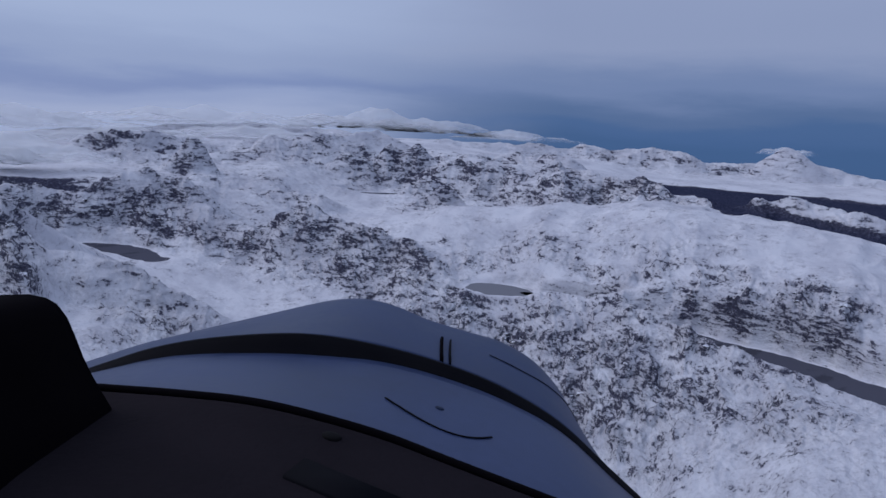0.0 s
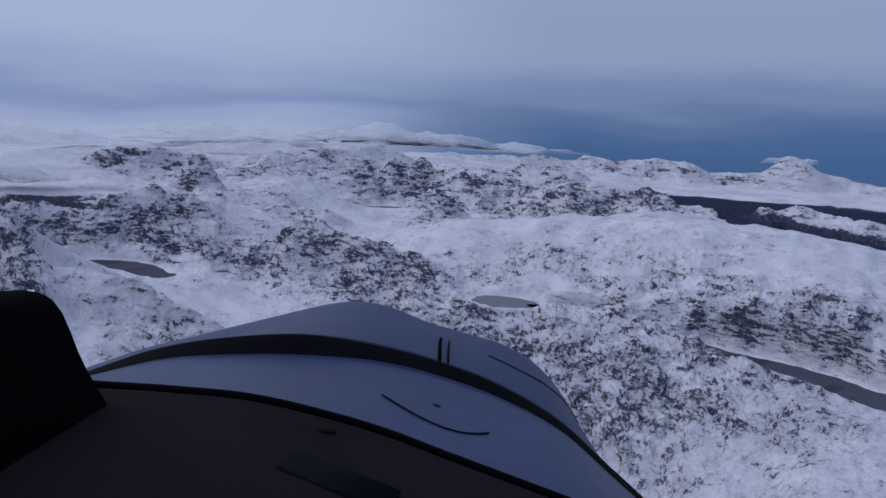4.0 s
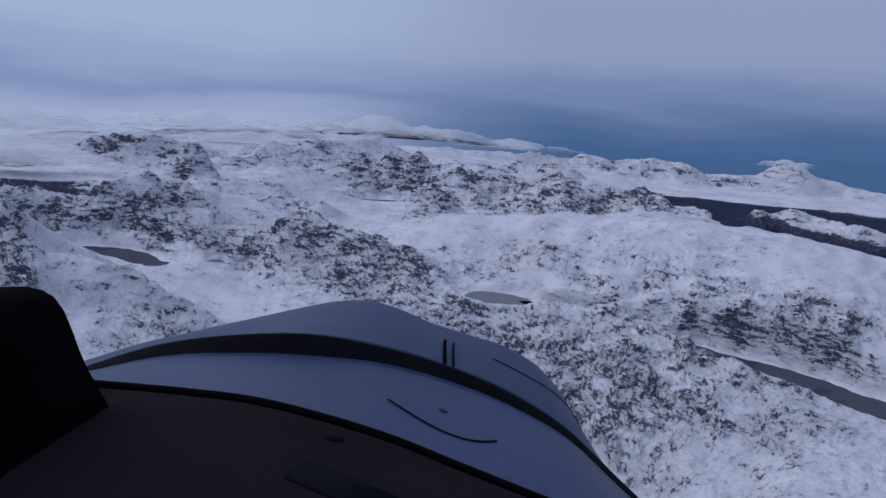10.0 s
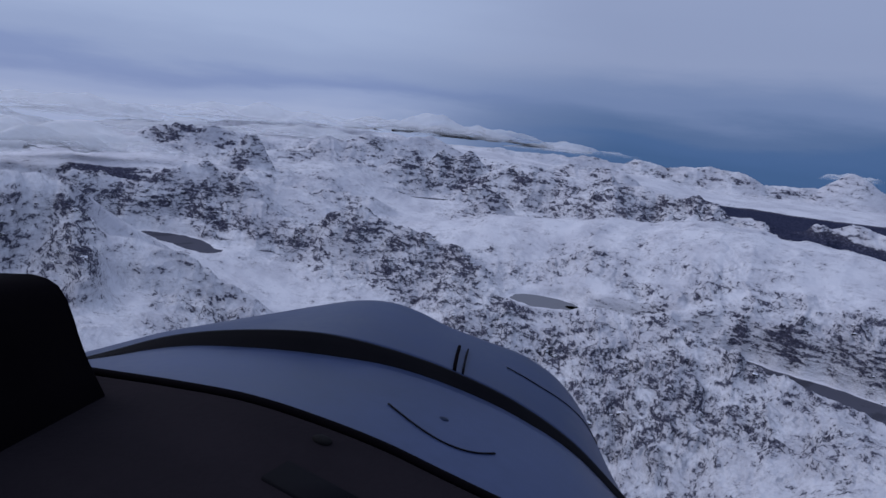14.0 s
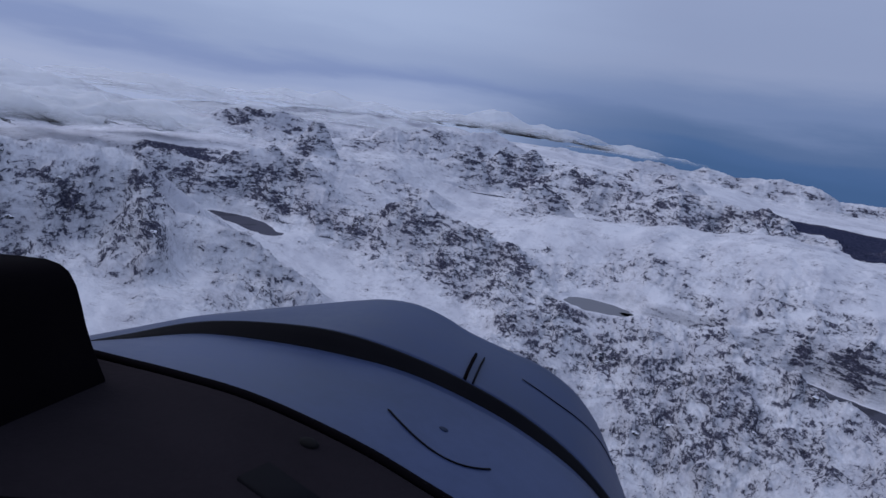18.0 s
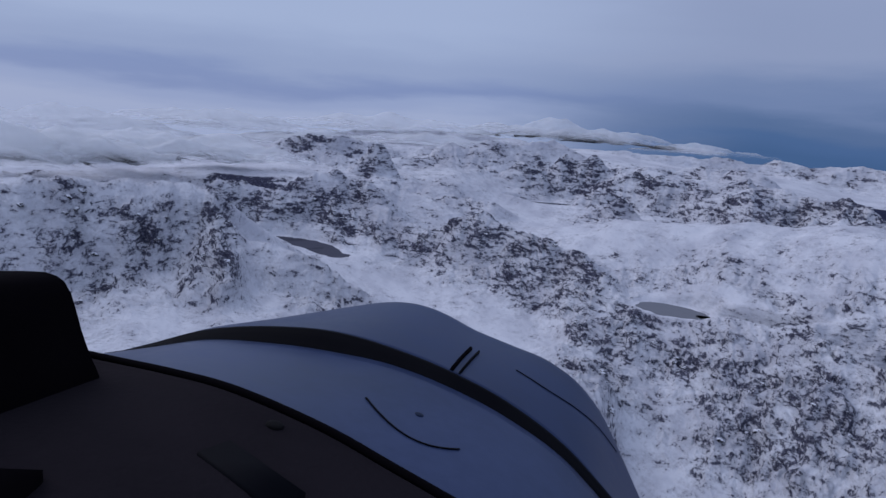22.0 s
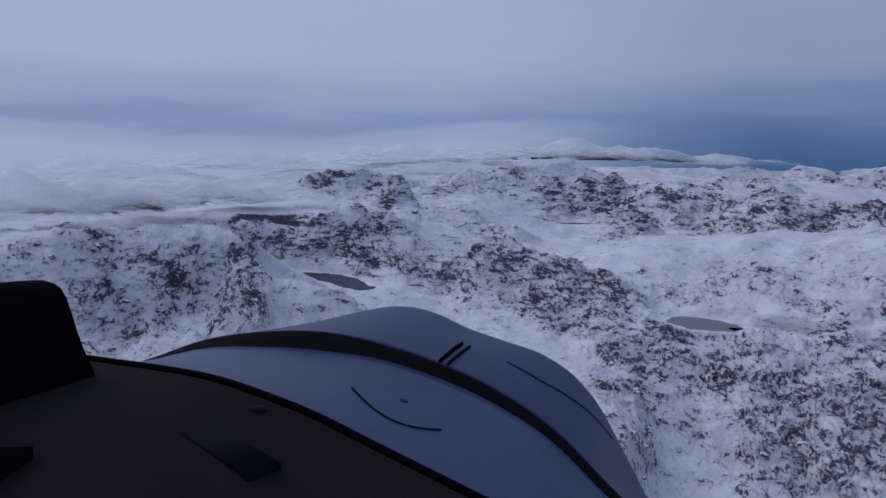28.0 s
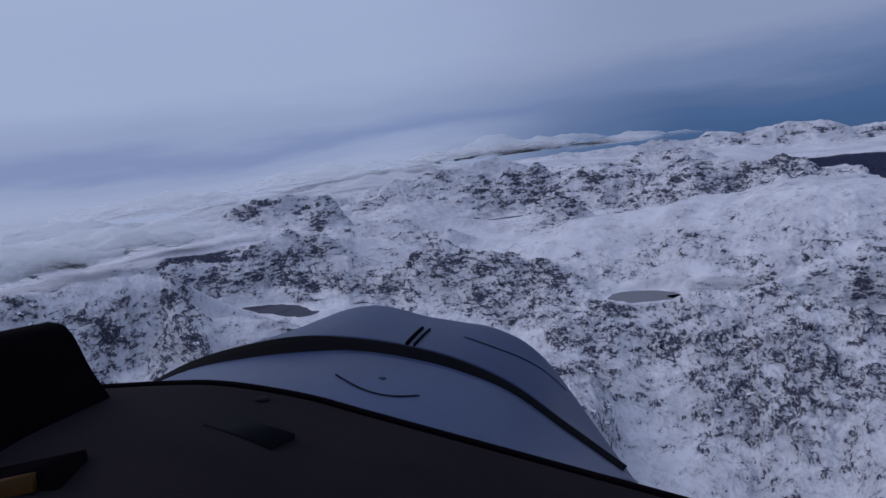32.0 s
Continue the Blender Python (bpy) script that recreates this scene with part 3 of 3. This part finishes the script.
    # the low country round the sea arm in the east is free of snow; a hollow in the west takes part of its dark colour
    bare = np.clip((az - 22) / 3, 0, 1) * np.clip((62 - az) / 5, 0, 1) * np.clip((d - 2480 + 900 * np.clip((az - 28.5) / 2.5, 0, 1)) / 60, 0, 1) * np.clip((3050 - d) / 200, 0, 1) * (1 - np.clip((top - floor - 10) / 22, 0, 1))
    hollow = np.clip((az + 26) / 2, 0, 1) * np.clip((-18.5 - az) / 2, 0, 1) * np.clip((d - 1800) / 60, 0, 1) * np.clip((2020 - d) / 60, 0, 1)
    bare = np.maximum(bare, hollow * 0.42)
    return top, rocky, bare


def build_ground():
    fine = np.arange(-50, 53, 0.088)
    coarse = np.linspace(53, 310, 110)[:-1]
    az = np.radians(np.concatenate([fine, coarse]))
    r = np.concatenate([np.geomspace(30, 430, 50)[:-1], np.geomspace(430, 2900, 610)[:-1], np.geomspace(2900, 4880, 110)])
    cols, rows = len(az), len(r)
    x, y = (np.outer(r, np.sin(az))).ravel(), (np.outer(r, np.cos(az))).ravel()
    z, rocky, bare = land(x, y)
    verts = np.stack([x, y, z], 1)
    i = np.arange(rows - 1)[:, None] * cols
    j = np.arange(cols)[None, :]
    jn = (j + 1) % cols
    quads = np.stack([i + j, i + cols + j, i + cols + jn, i + jn], -1).reshape(-1, 4)
    quads = quads[:, ::-1]
    verts = np.vstack([verts, [[0, 0, float(z[:cols].mean())]]])
    fan = np.stack([np.full(cols, len(verts) - 1), (j.ravel() + 1) % cols, j.ravel()], 1)
    mesh = bpy.data.meshes.new("ground")
    mesh.vertices.add(len(verts))
    mesh.vertices.foreach_set("co", verts.astype(np.float32).ravel())
    loops = np.concatenate([quads.ravel(), fan.ravel()]).astype(np.int32)
    mesh.loops.add(len(loops))
    mesh.loops.foreach_set("vertex_index", loops)
    starts = np.concatenate([np.arange(len(quads)) * 4, len(quads) * 4 + np.arange(len(fan)) * 3]).astype(np.int32)
    mesh.polygons.add(len(starts))
    mesh.polygons.foreach_set("loop_start", starts)
    mesh.update(calc_edges=True)
    far = np.hypot(x, y)
    grain = np.stack([*chart(np.degrees(np.arctan2(x, y)), far), z / np.maximum(far, 300.0) * 1000.0], 1)
    grain = np.vstack([grain, grain[:1]])
    mesh.attributes.new("grain", "FLOAT_VECTOR", "POINT").data.foreach_set("vector", grain.astype(np.float32).ravel())
    for name, values in (("rocky", rocky), ("bare", bare)):
        mesh.attributes.new(name, "FLOAT", "POINT").data.foreach_set("value", np.append(values, 0).astype(np.float32))
    mesh.materials.append(SNOW)
    mesh.polygons.foreach_set("use_smooth", np.ones(len(starts), dtype=bool))
    return tagged(new("ground", mesh), "snow-covered mountain land with dark rock outcrops and ridges", "ground", kind="structure")


def part(name, bm, mat, parent=None, label="", smooth=True):
    mesh = bpy.data.meshes.new(name)
    bm.normal_update()
    bm.to_mesh(mesh)
    bm.free()
    mesh.materials.append(mat)
    if smooth:
        mesh.polygons.foreach_set("use_smooth", np.ones(len(mesh.polygons), dtype=bool))
    ob = new(name, mesh)
    if parent is not None:
        ob.parent = parent
    return tagged(ob, label)


ground = build_ground()


# ---- lakes ----
def lake(length, width, mat, name, label):
    """A sheet of ice with an uneven shore, slightly larger than its basin."""
    bm = bmesh.new()
    n = 72
    ring = []
    for q in range(n):
        a = 2 * math.pi * q / n
        s = 1.28 + 0.05 * noise.noise((math.cos(a) * 2, math.sin(a) * 2, length))
        ring.append(bm.verts.new((math.cos(a) * length / 2 * s, math.sin(a) * width / 2 * s, 0)))
    low = [bm.verts.new((v.co.x, v.co.y, -1.2)) for v in ring]
    bm.faces.new(ring)
    for q in range(n):
        bm.faces.new((ring[q - 1], low[q - 1], low[q], ring[q]))
    return tagged(part(name, bm, mat, smooth=False), label, "lake", kind="structure")


for place, a, r, length, width, turn, level in LAKES:
    grey = place.startswith("middle")
    label = "pale grey frozen mountain lake in a snowy hollow" if grey else "dark grey half-frozen lake between snowy slopes"
    sheet = lake(length, width, TAIL_ICE if place == "middle_tail" else GREY_ICE if grey else DARK_ICE, "water", label)
    sheet.matrix_world = pose(*polar(a, r), level, 0, 0, turn)


# ---- crags that stand out of the snow ----
def crag_rock():
    m, n, k = material("dark_crag_rock")
    geo = n.new("ShaderNodeNewGeometry")
    up = n.new("ShaderNodeSeparateXYZ")
    k.new(geo.outputs["Normal"], up.inputs[0])
    patch = add(n, "ShaderNodeTexNoise", Scale=0.35, Detail=7.0, Roughness=0.7)
    k.new(geo.outputs["Position"], patch.inputs[0])
    snowy = ramp(n, k, calc(n, k, "MULTIPLY_ADD", patch.outputs[0], 0.9, calc(n, k, "MULTIPLY", up.outputs[2], 0.62)), [(0.70, 0.0), (0.82, 1.0)])
    tone = add(n, "ShaderNodeTexNoise", Scale=0.8, Detail=6.0, Roughness=0.7)
    k.new(geo.outputs["Position"], tone.inputs[0])
    rock = ramp(n, k, tone.outputs[0], [(0.3, (0.016, 0.015, 0.021)), (0.55, (0.042, 0.039, 0.050)), (0.78, (0.12, 0.11, 0.12))])
    b = add(n, "ShaderNodeBsdfPrincipled", Roughness=0.8)
    k.new(blend(n, k, snowy, rock, (0.74, 0.745, 0.79)), b.inputs["Base Color"])
    b.inputs["Specular IOR Level"].default_value = 0.2
    bump = add(n, "ShaderNodeBump", Strength=0.8, Distance=0.8)
    k.new(patch.outputs[0], bump.inputs["Height"])
    k.new(bump.outputs[0], b.inputs["Normal"])
    k.new(b.outputs[0], n.new("ShaderNodeOutputMaterial").inputs[0])
    return m


def crag_mesh(seed):
    """A broken slab of rock about two units across, stepped by joints."""
    bm = bmesh.new()
    bmesh.ops.create_icosphere(bm, subdivisions=3, radius=1.0)
    for v in bm.verts:
        p = v.co.copy()
        q = p * 1.3 + Vector((seed * 7.1, seed * 3.3, seed))
        v.co = p * (1 + 0.45 * noise.noise(q) + 0.22 * noise.noise(q * 2.7) + 0.10 * noise.noise(q * 6.0))
        step = 0.34
        v.co.z = (math.floor(v.co.z / step) + min(1.0, (v.co.z / step - math.floor(v.co.z / step)) * 2.2)) * step
        v.co.z *= 0.62
        v.co.x *= 1.35
    mesh = bpy.data.meshes.new("rock_outcrop")
    bm.to_mesh(mesh)
    bm.free()
    mesh.materials.append(CRAG)
    return mesh


CRAG = crag_rock()
crag_shapes = [crag_mesh(s) for s in range(7)]
pick = np.random.RandomState(21)
try_az, try_d = pick.uniform(-44, 44, 9000), 470 + 1350 * pick.uniform(0, 1, 9000) ** 0.8
try_x, try_y = try_d * np.sin(np.radians(try_az)), try_d * np.cos(np.radians(try_az))
try_z, try_rock, try_bare = land(try_x, try_y)
ahead_z = land(try_x + 6, try_y)[0]
beside_z = land(try_x, try_y + 6)[0]
lean = np.hypot(ahead_z - try_z, beside_z - try_z) / 6
worth = try_rock + 0.5 * lean + 0.15 * pick.uniform(-1, 1, 9000) - 0.3 * np.clip(ahead_z - try_z, -2, 2) / 6
for q in np.argsort(-worth)[:290]:
    size = float(1.0 + 3.0 * pick.uniform() ** 2.2)
    rock = new("rock_outcrop", crag_shapes[int(pick.randint(7))])
    rock.matrix_world = pose(float(try_x[q]), float(try_y[q]), float(try_z[q]) - 0.15 * size, pick.uniform(-22, 22), pick.uniform(-22, 22), pick.uniform(-50, 30)) @ Matrix.Diagonal((size, size, size, 1))
    tagged(rock, "dark broken rock outcrop dusted with snow on a mountain slope", "rock", "rock outcrops on the ridges")


# ---- clouds ----
def cloud(name, a, r, length, depth, layers, tall, base, turn, mat, seed, label):
    """A low bank of cloud: billowing mounds, one within the other, whose rims thin out."""
    n = 90
    g = np.linspace(-1, 1, n)
    u, v = [q.ravel() for q in np.meshgrid(g, g)]
    idx = np.arange(n * n).reshape(n, n)
    quads = np.stack([idx[:-1, :-1], idx[:-1, 1:], idx[1:, 1:], idx[1:, :-1]], -1).reshape(-1, 4)
    verts, faces, body = [], [], []
    for q in range(layers):
        s = 1 - 0.22 * q
        px, py = u * length / 2 * s + 0.05 * length * math.sin(q * 2.1 + seed), v * depth / 2 * s
        rad = np.sqrt(u * u + v * v) + 0.30 * fractal(u * 100 + seed * 37 + q * 61, v * 100 - seed * 11, 80, 3)
        cap = np.clip(1.05 - rad, 0, 1)
        puff = fractal(px + seed * 310 + q * 900, py, 0.30 * depth + 40, 3, 0.42)
        z = tall * (1 - 0.28 * q) * np.clip(cap, 0.0, 1) ** 0.85 * 1.25 * (0.82 + 0.34 * puff) - 0.30 * tall
        keep = cap[quads].max(1) > 0
        faces += (quads[keep] + len(verts)).tolist()
        verts += np.stack([px, py, z], 1).tolist()
        body += np.clip(cap * 1.35, 0, 1).tolist()
    mesh = bpy.data.meshes.new(name)
    mesh.from_pydata(verts, [], faces)
    mesh.attributes.new("body", "FLOAT", "POINT").data.foreach_set("value", np.array(body, dtype=np.float32))
    mesh.polygons.foreach_set("use_smooth", np.ones(len(mesh.polygons), dtype=bool))
    mesh.materials.append(mat)
    ob = new(name, mesh)
    ob.matrix_world = pose(*polar(a, r), base, 0, 0, turn)
    return tagged(ob, label, "cloud", "clouds over the mountains")


NEAR = "soft white low cloud hugging a snowy mountainside"
FAR = "long pale cloud bank lying along the far mountains"
for values in (
    (-24.0, 2180, 620, 380, 5, 66, 200, 14, 1), (-30.0, 1960, 560, 420, 5, 84, 206, 16, 2), (-36, 1800, 520, 420, 4, 84, 206, 18, 3),
    (-43, 1700, 620, 460, 4, 90, 208, 25, 4),
):
    cloud("cloud", *values[:8], CLOUD, values[8], NEAR)
for values in (
    (-34, 4100, 1700, 700, 3, 130, 190, 26, 5), (-24, 4200, 1700, 700, 3, 110, 255, 16, 6), (-11, 4200, 1700, 700, 3, 110, 305, 8, 7), (1, 4300, 1500, 620, 3, 110, 338, -2, 8),
    (-31, 3400, 1300, 420, 4, 70, 172, 20, 13), (-18, 3300, 1300, 420, 4, 64, 214, 12, 14), (-7, 3450, 1200, 380, 4, 60, 250, 4, 15),
    (6.5, 4300, 1300, 520, 3, 86, 322, -5, 16), (13.5, 4350, 900, 460, 3, 64, 294, -12, 9), (34.8, 4500, 400, 200, 3, 55, 286, -32, 10), (28.5, 4150, 900, 260, 3, 60, 112, -28, 11), (37.5, 4150, 900, 260, 3, 60, 98, -38, 12),
):
    cloud("cloud", *values[:8], FAR_CLOUD, values[8], FAR)


# ---- the aircraft's nose and the top of its panel ----
airplane = tagged(new("airplane"), "small airplane with a blue-grey nose and dark glareshield, in flight", "airplane")
airplane.matrix_world = pose(0, 0, EYE, -5.88, -6.59, -9.91)


def section(*knots):
    """The top line of the nose at one station: height over x, smooth through the knots and straight beyond them."""
    kx, kz = np.array([q[0] for q in knots]), np.array([q[1] for q in knots])
    slope = np.gradient(kz, kx)

    def height_at(x):
        if x <= kx[0]:
            return float(kz[0] + slope[0] * (x - kx[0]))
        if x >= kx[-1]:
            return float(kz[-1] + slope[-1] * (x - kx[-1]))
        q = int(np.searchsorted(kx, x)) - 1
        w = kx[q + 1] - kx[q]
        t = (x - kx[q]) / w
        return float((2 * t ** 3 - 3 * t ** 2 + 1) * kz[q] + (t ** 3 - 2 * t ** 2 + t) * w * slope[q] + (3 * t ** 2 - 2 * t ** 3) * kz[q + 1] + (t ** 3 - t ** 2) * w * slope[q + 1])

    return height_at


# stations ahead of the eye: rim of the cowling, seam, rear of the seam, edge of the glareshield
RIM_Y, SEAM_Y, REAR_Y, EDGE_Y = 1.30, 1.0, 0.975, 0.69
rim_line = section((-0.867, -0.253), (-0.769, -0.228), (-0.672, -0.210), (-0.609, -0.199), (-0.515, -0.183), (-0.423, -0.1675), (-0.375, -0.161), (-0.333, -0.1605),
                   (-0.290, -0.167), (-0.249, -0.182), (-0.197, -0.208), (-0.117, -0.238), (-0.039, -0.269), (0.025, -0.320), (0.057, -0.365), (0.092, -0.440), (0.125, -0.516))
seam_top = section((-0.708, -0.2106), (-0.585, -0.1798), (-0.463, -0.1698), (-0.346, -0.1746), (-0.237, -0.1997), (-0.154, -0.2283), (-0.058, -0.2743), (0.026, -0.3348), (0.096, -0.4095))
seam_low = section((-0.685, -0.2085), (-0.565, -0.1899), (-0.449, -0.1903), (-0.337, -0.1995), (-0.23, -0.217), (-0.15, -0.2428), (-0.058, -0.2846), (0.025, -0.3391), (0.093, -0.410))
edge_line = section((-0.496, -0.1634), (-0.421, -0.1728), (-0.337, -0.1867), (-0.258, -0.2098), (-0.194, -0.2332), (-0.134, -0.2605), (-0.065, -0.2915))


def surface(grid):
    """A sheet through rows of points."""
    bm = bmesh.new()
    rows = [[bm.verts.new(p) for p in row] for row in grid]
    for a, b in zip(rows, rows[1:]):
        for k in range(len(a) - 1):
            bm.faces.new((a[k], a[k + 1], b[k + 1], b[k]))
    return bm


def thicken(bm, by):
    bmesh.ops.recalc_face_normals(bm, faces=bm.faces)
    if sum(f.normal.z * f.calc_area() for f in bm.faces) < 0:
        bmesh.ops.reverse_faces(bm, faces=bm.faces)
    bmesh.ops.solidify(bm, geom=bm.faces[:], thickness=by)
    return bm


def cowl_at(ray_x, y):
    """A point of the front cowling, ray_x being its sideways slope from the eye."""
    v = (y - SEAM_Y) / (RIM_Y - SEAM_Y)
    z = (1 - v) * seam_top(ray_x * SEAM_Y) + v * rim_line(ray_x * RIM_Y)
    return ray_x * y, y, z + 0.004 * math.sin(math.pi * min(1.0, max(0.0, v)))


def front_cowl():
    grid = []
    for ray_x in np.linspace(-0.78, 0.16, 110):
        row = [cowl_at(ray_x, SEAM_Y + (RIM_Y - SEAM_Y) * q / 16) for q in range(17)]
        x, y, z = row[-1]
        # the lip rolls over and down
        row += [(x * 0.995, y + 0.020 * math.sin(t), z - 0.020 * (1 - math.cos(t))) for t in (0.5, 1.0, 1.5)]
        row.append((x * 0.99, y + 0.022, z - 0.30))
        grid.append(row)
    return thicken(surface(grid), 0.004)


def deck_at(ray_x, y):
    v = (y - EDGE_Y) / (REAR_Y - EDGE_Y)
    return ray_x * y, y, (1 - v) * (edge_line(ray_x * EDGE_Y) - 0.004) + v * seam_low(ray_x * REAR_Y)


def rear_deck():
    grid = []
    for ray_x in np.linspace(-0.80, 0.20, 100):
        start = deck_at(ray_x, EDGE_Y)
        grid.append([(start[0], 0.60, start[2] - 0.045)] + [deck_at(ray_x, EDGE_Y + (REAR_Y - EDGE_Y) * q / 14) for q in range(15)])
    return thicken(surface(grid), 0.004)


# the step up to the cowling is near black, its shade put into the colour
def seam_band():
    grid = []
    for ray_x in np.linspace(-0.80, 0.18, 110):
        low, high = seam_low(ray_x * REAR_Y), seam_top(ray_x * SEAM_Y)
        grid.append([(ray_x * REAR_Y, REAR_Y - 0.004, low - 0.004), (ray_x * REAR_Y, REAR_Y, low + 0.001), (ray_x * 0.99, 0.99, 0.45 * low + 0.55 * high),
                     (ray_x * 0.998, 0.998, high + 0.0005), (ray_x * 1.006, 1.006, high + 0.0015), (ray_x * 1.010, 1.010, high - 0.002)])
    return thicken(surface(grid), 0.003)


def shield_z(x, y):
    return edge_line(x) - 0.05 * (EDGE_Y - y) - 0.35 * max(0.0, 0.50 - y) ** 1.5


def glareshield():
    grid = [[(x, y, shield_z(x, y) - 0.012 * max(0.0, (y - 0.68) / 0.012) ** 2) for x in np.linspace(-0.80, 0.55, 90)] for y in list(np.linspace(0.14, 0.675, 24)) + [0.682, 0.688, 0.692]]
    return thicken(surface(grid), 0.012)


def strip(points, wide, tall, normal=(0, 0, 1)):
    """A thin raised band along points."""
    bm = bmesh.new()
    rows = []
    for k, p in enumerate(points):
        a, b = Vector(points[max(0, k - 1)]), Vector(points[min(len(points) - 1, k + 1)])
        side = (b - a).cross(Vector(normal)).normalized() * wide / 2
        up = Vector(normal) * tall
        p = Vector(p)
        rows.append([bm.verts.new(q) for q in (p - side - up * 0.4, p - side * 0.7 + up, p + side * 0.7 + up, p + side - up * 0.4)])
    for a, b in zip(rows, rows[1:]):
        for k in range(3):
            bm.faces.new((a[k], a[k + 1], b[k + 1], b[k]))
        bm.faces.new((a[3], a[0], b[0], b[3]))
    bm.faces.new(rows[0])
    bm.faces.new(rows[-1][::-1])
    bmesh.ops.recalc_face_normals(bm, faces=bm.faces)
    return bm


cowling = part("cowling", front_cowl(), COWL_BLUE, airplane, "blue-grey painted front cowling")
deck_part = part("deck", rear_deck(), DECK_BLUE, airplane, "pale blue deck ahead of the windscreen")
part("seam", seam_band(), SEAM_DARK, airplane, "dark shaded step at the seam behind the cowling")
part("glareshield", glareshield(), SHIELD, airplane, "dark grey padded glareshield")
part("edge_trim", strip([(x, EDGE_Y + 0.002, edge_line(x) - 0.001) for x in np.linspace(-0.72, 0.40, 80)], 0.015, 0.004), BLACK, airplane, "black edge trim")

panel_joint = [cowl_at(-0.068 + 0.134 * s, 1.152 - 0.05 * s * (1 - s) + 0.11 * s ** 3) for s in np.linspace(0, 1, 15)]
part("panel_line", strip([(x, y, z + 0.001) for x, y, z in panel_joint], 0.0030, 0.0008, (0.5, 0, 0.85)), SEAM_DARK, cowling, "dark curved panel joint")
for shift, wide in ((0.0, 0.006), (0.0125, 0.0035)):
    hinge = [cowl_at(-0.152 + shift + 0.014 * s, 1.012 + 0.140 * s) for s in (0, 0.25, 0.5, 0.75, 1)]
    part("latch", strip([(x, y, z + 0.001) for x, y, z in hinge], wide, 0.004, (0.3, 0, 0.95)), BLACK if shift == 0 else SEAM_DARK, cowling, "small dark cowling latch")
groove = [deck_at(-0.263 + 0.157 * s, 0.826 - 0.165 * s * (1 - s) - 0.016 * s) for s in np.linspace(0, 1, 21)]
part("grab_groove", strip([(x, y, z + 0.001) for x, y, z in groove], 0.0030, 0.0008, (0.3, 0, 0.95)), SEAM_DARK, deck_part, "dark curved groove")


def button(radius, tall, n=20):
    bm = bmesh.new()
    rings = []
    for r, z in ((radius, -tall * 0.5), (radius, tall * 0.4), (radius * 0.85, tall * 0.8), (radius * 0.4, tall)):
        rings.append([bm.verts.new((r * math.cos(2 * math.pi * q / n), r * math.sin(2 * math.pi * q / n), z)) for q in range(n)])
    for a, b in zip(rings, rings[1:]):
        for q in range(n):
            bm.faces.new((a[q - 1], a[q], b[q], b[q - 1]))
    bm.faces.new(rings[-1])
    bm.faces.new(rings[0][::-1])
    return bm


rivet = part("rivet", button(0.006, 0.0012), FASTENER, deck_part, "dark round fastener")
rivet.matrix_basis = pose(*deck_at(-0.178, 0.847), 0, 20, 0)
knob = part("sensor_button", button(0.010, 0.003), WORN, airplane, "small dark button on the glareshield")
knob.matrix_basis = pose(-0.249, 0.652, shield_z(-0.249, 0.652), 0, 18, 0)


def rounded_block(outline, y0, y1, bevel):
    """A block with the given outline in x and z, running from y0 to y1, its edges rounded."""
    bm = bmesh.new()
    front = [bm.verts.new((x, y0, z)) for x, z in outline]
    back = [bm.verts.new((x, y1, z)) for x, z in outline]
    n = len(outline)
    bm.faces.new(front)
    bm.faces.new(back[::-1])
    for q in range(n):
        bm.faces.new((front[q - 1], back[q - 1], back[q], front[q]))
    bmesh.ops.recalc_face_normals(bm, faces=bm.faces)
    edges = [e for e in bm.edges if abs(e.verts[0].co.y - e.verts[1].co.y) < 1e-6]
    bmesh.ops.bevel(bm, geom=edges, offset=bevel, segments=3, profile=0.5, affect="EDGES")
    return bm


hood = [(-1.076, -0.34), (-1.076, -0.10), (-1.046, -0.065), (-0.996, -0.052), (-0.566, -0.049), (-0.533, -0.050), (-0.518, -0.054), (-0.507, -0.061), (-0.498, -0.075),
        (-0.491, -0.096), (-0.486, -0.114), (-0.479, -0.133), (-0.471, -0.150), (-0.462, -0.168), (-0.458, -0.20), (-0.456, -0.34)]
part("instrument_hood", rounded_block(hood, 0.36, 0.635, 0.005), BLACK, airplane, "matt black rounded instrument hood")
# a raised dark slab stands in for the shade inside a vent slot
slot = part("vent_shade", rounded_block([(-0.052, -0.01), (-0.052, 0.003), (0.052, 0.003), (0.052, -0.01)], -0.022, 0.022, 0.003), SEAM_DARK, airplane, "black slab painted as the shade in a vent slot")
slot.matrix_basis = pose(-0.218, 0.556, shield_z(-0.218, 0.556), 0, 19, -14)
dial = part("instrument", rounded_block([(-0.06, -0.04), (-0.06, 0.02), (0.05, 0.02), (0.05, -0.04)], -0.03, 0.03, 0.008), BLACK, airplane, "small instrument box")
dial.matrix_basis = pose(-0.380, 0.405, -0.214, 0, 0, 10)
amber = part("amber_panel", rounded_block([(-0.035, 0.0), (-0.035, 0.018), (0.030, 0.018), (0.030, 0.0)], -0.006, 0.006, 0.002), AMBER, dial, "dim amber strip")
amber.matrix_basis = pose(0, -0.031, 0)
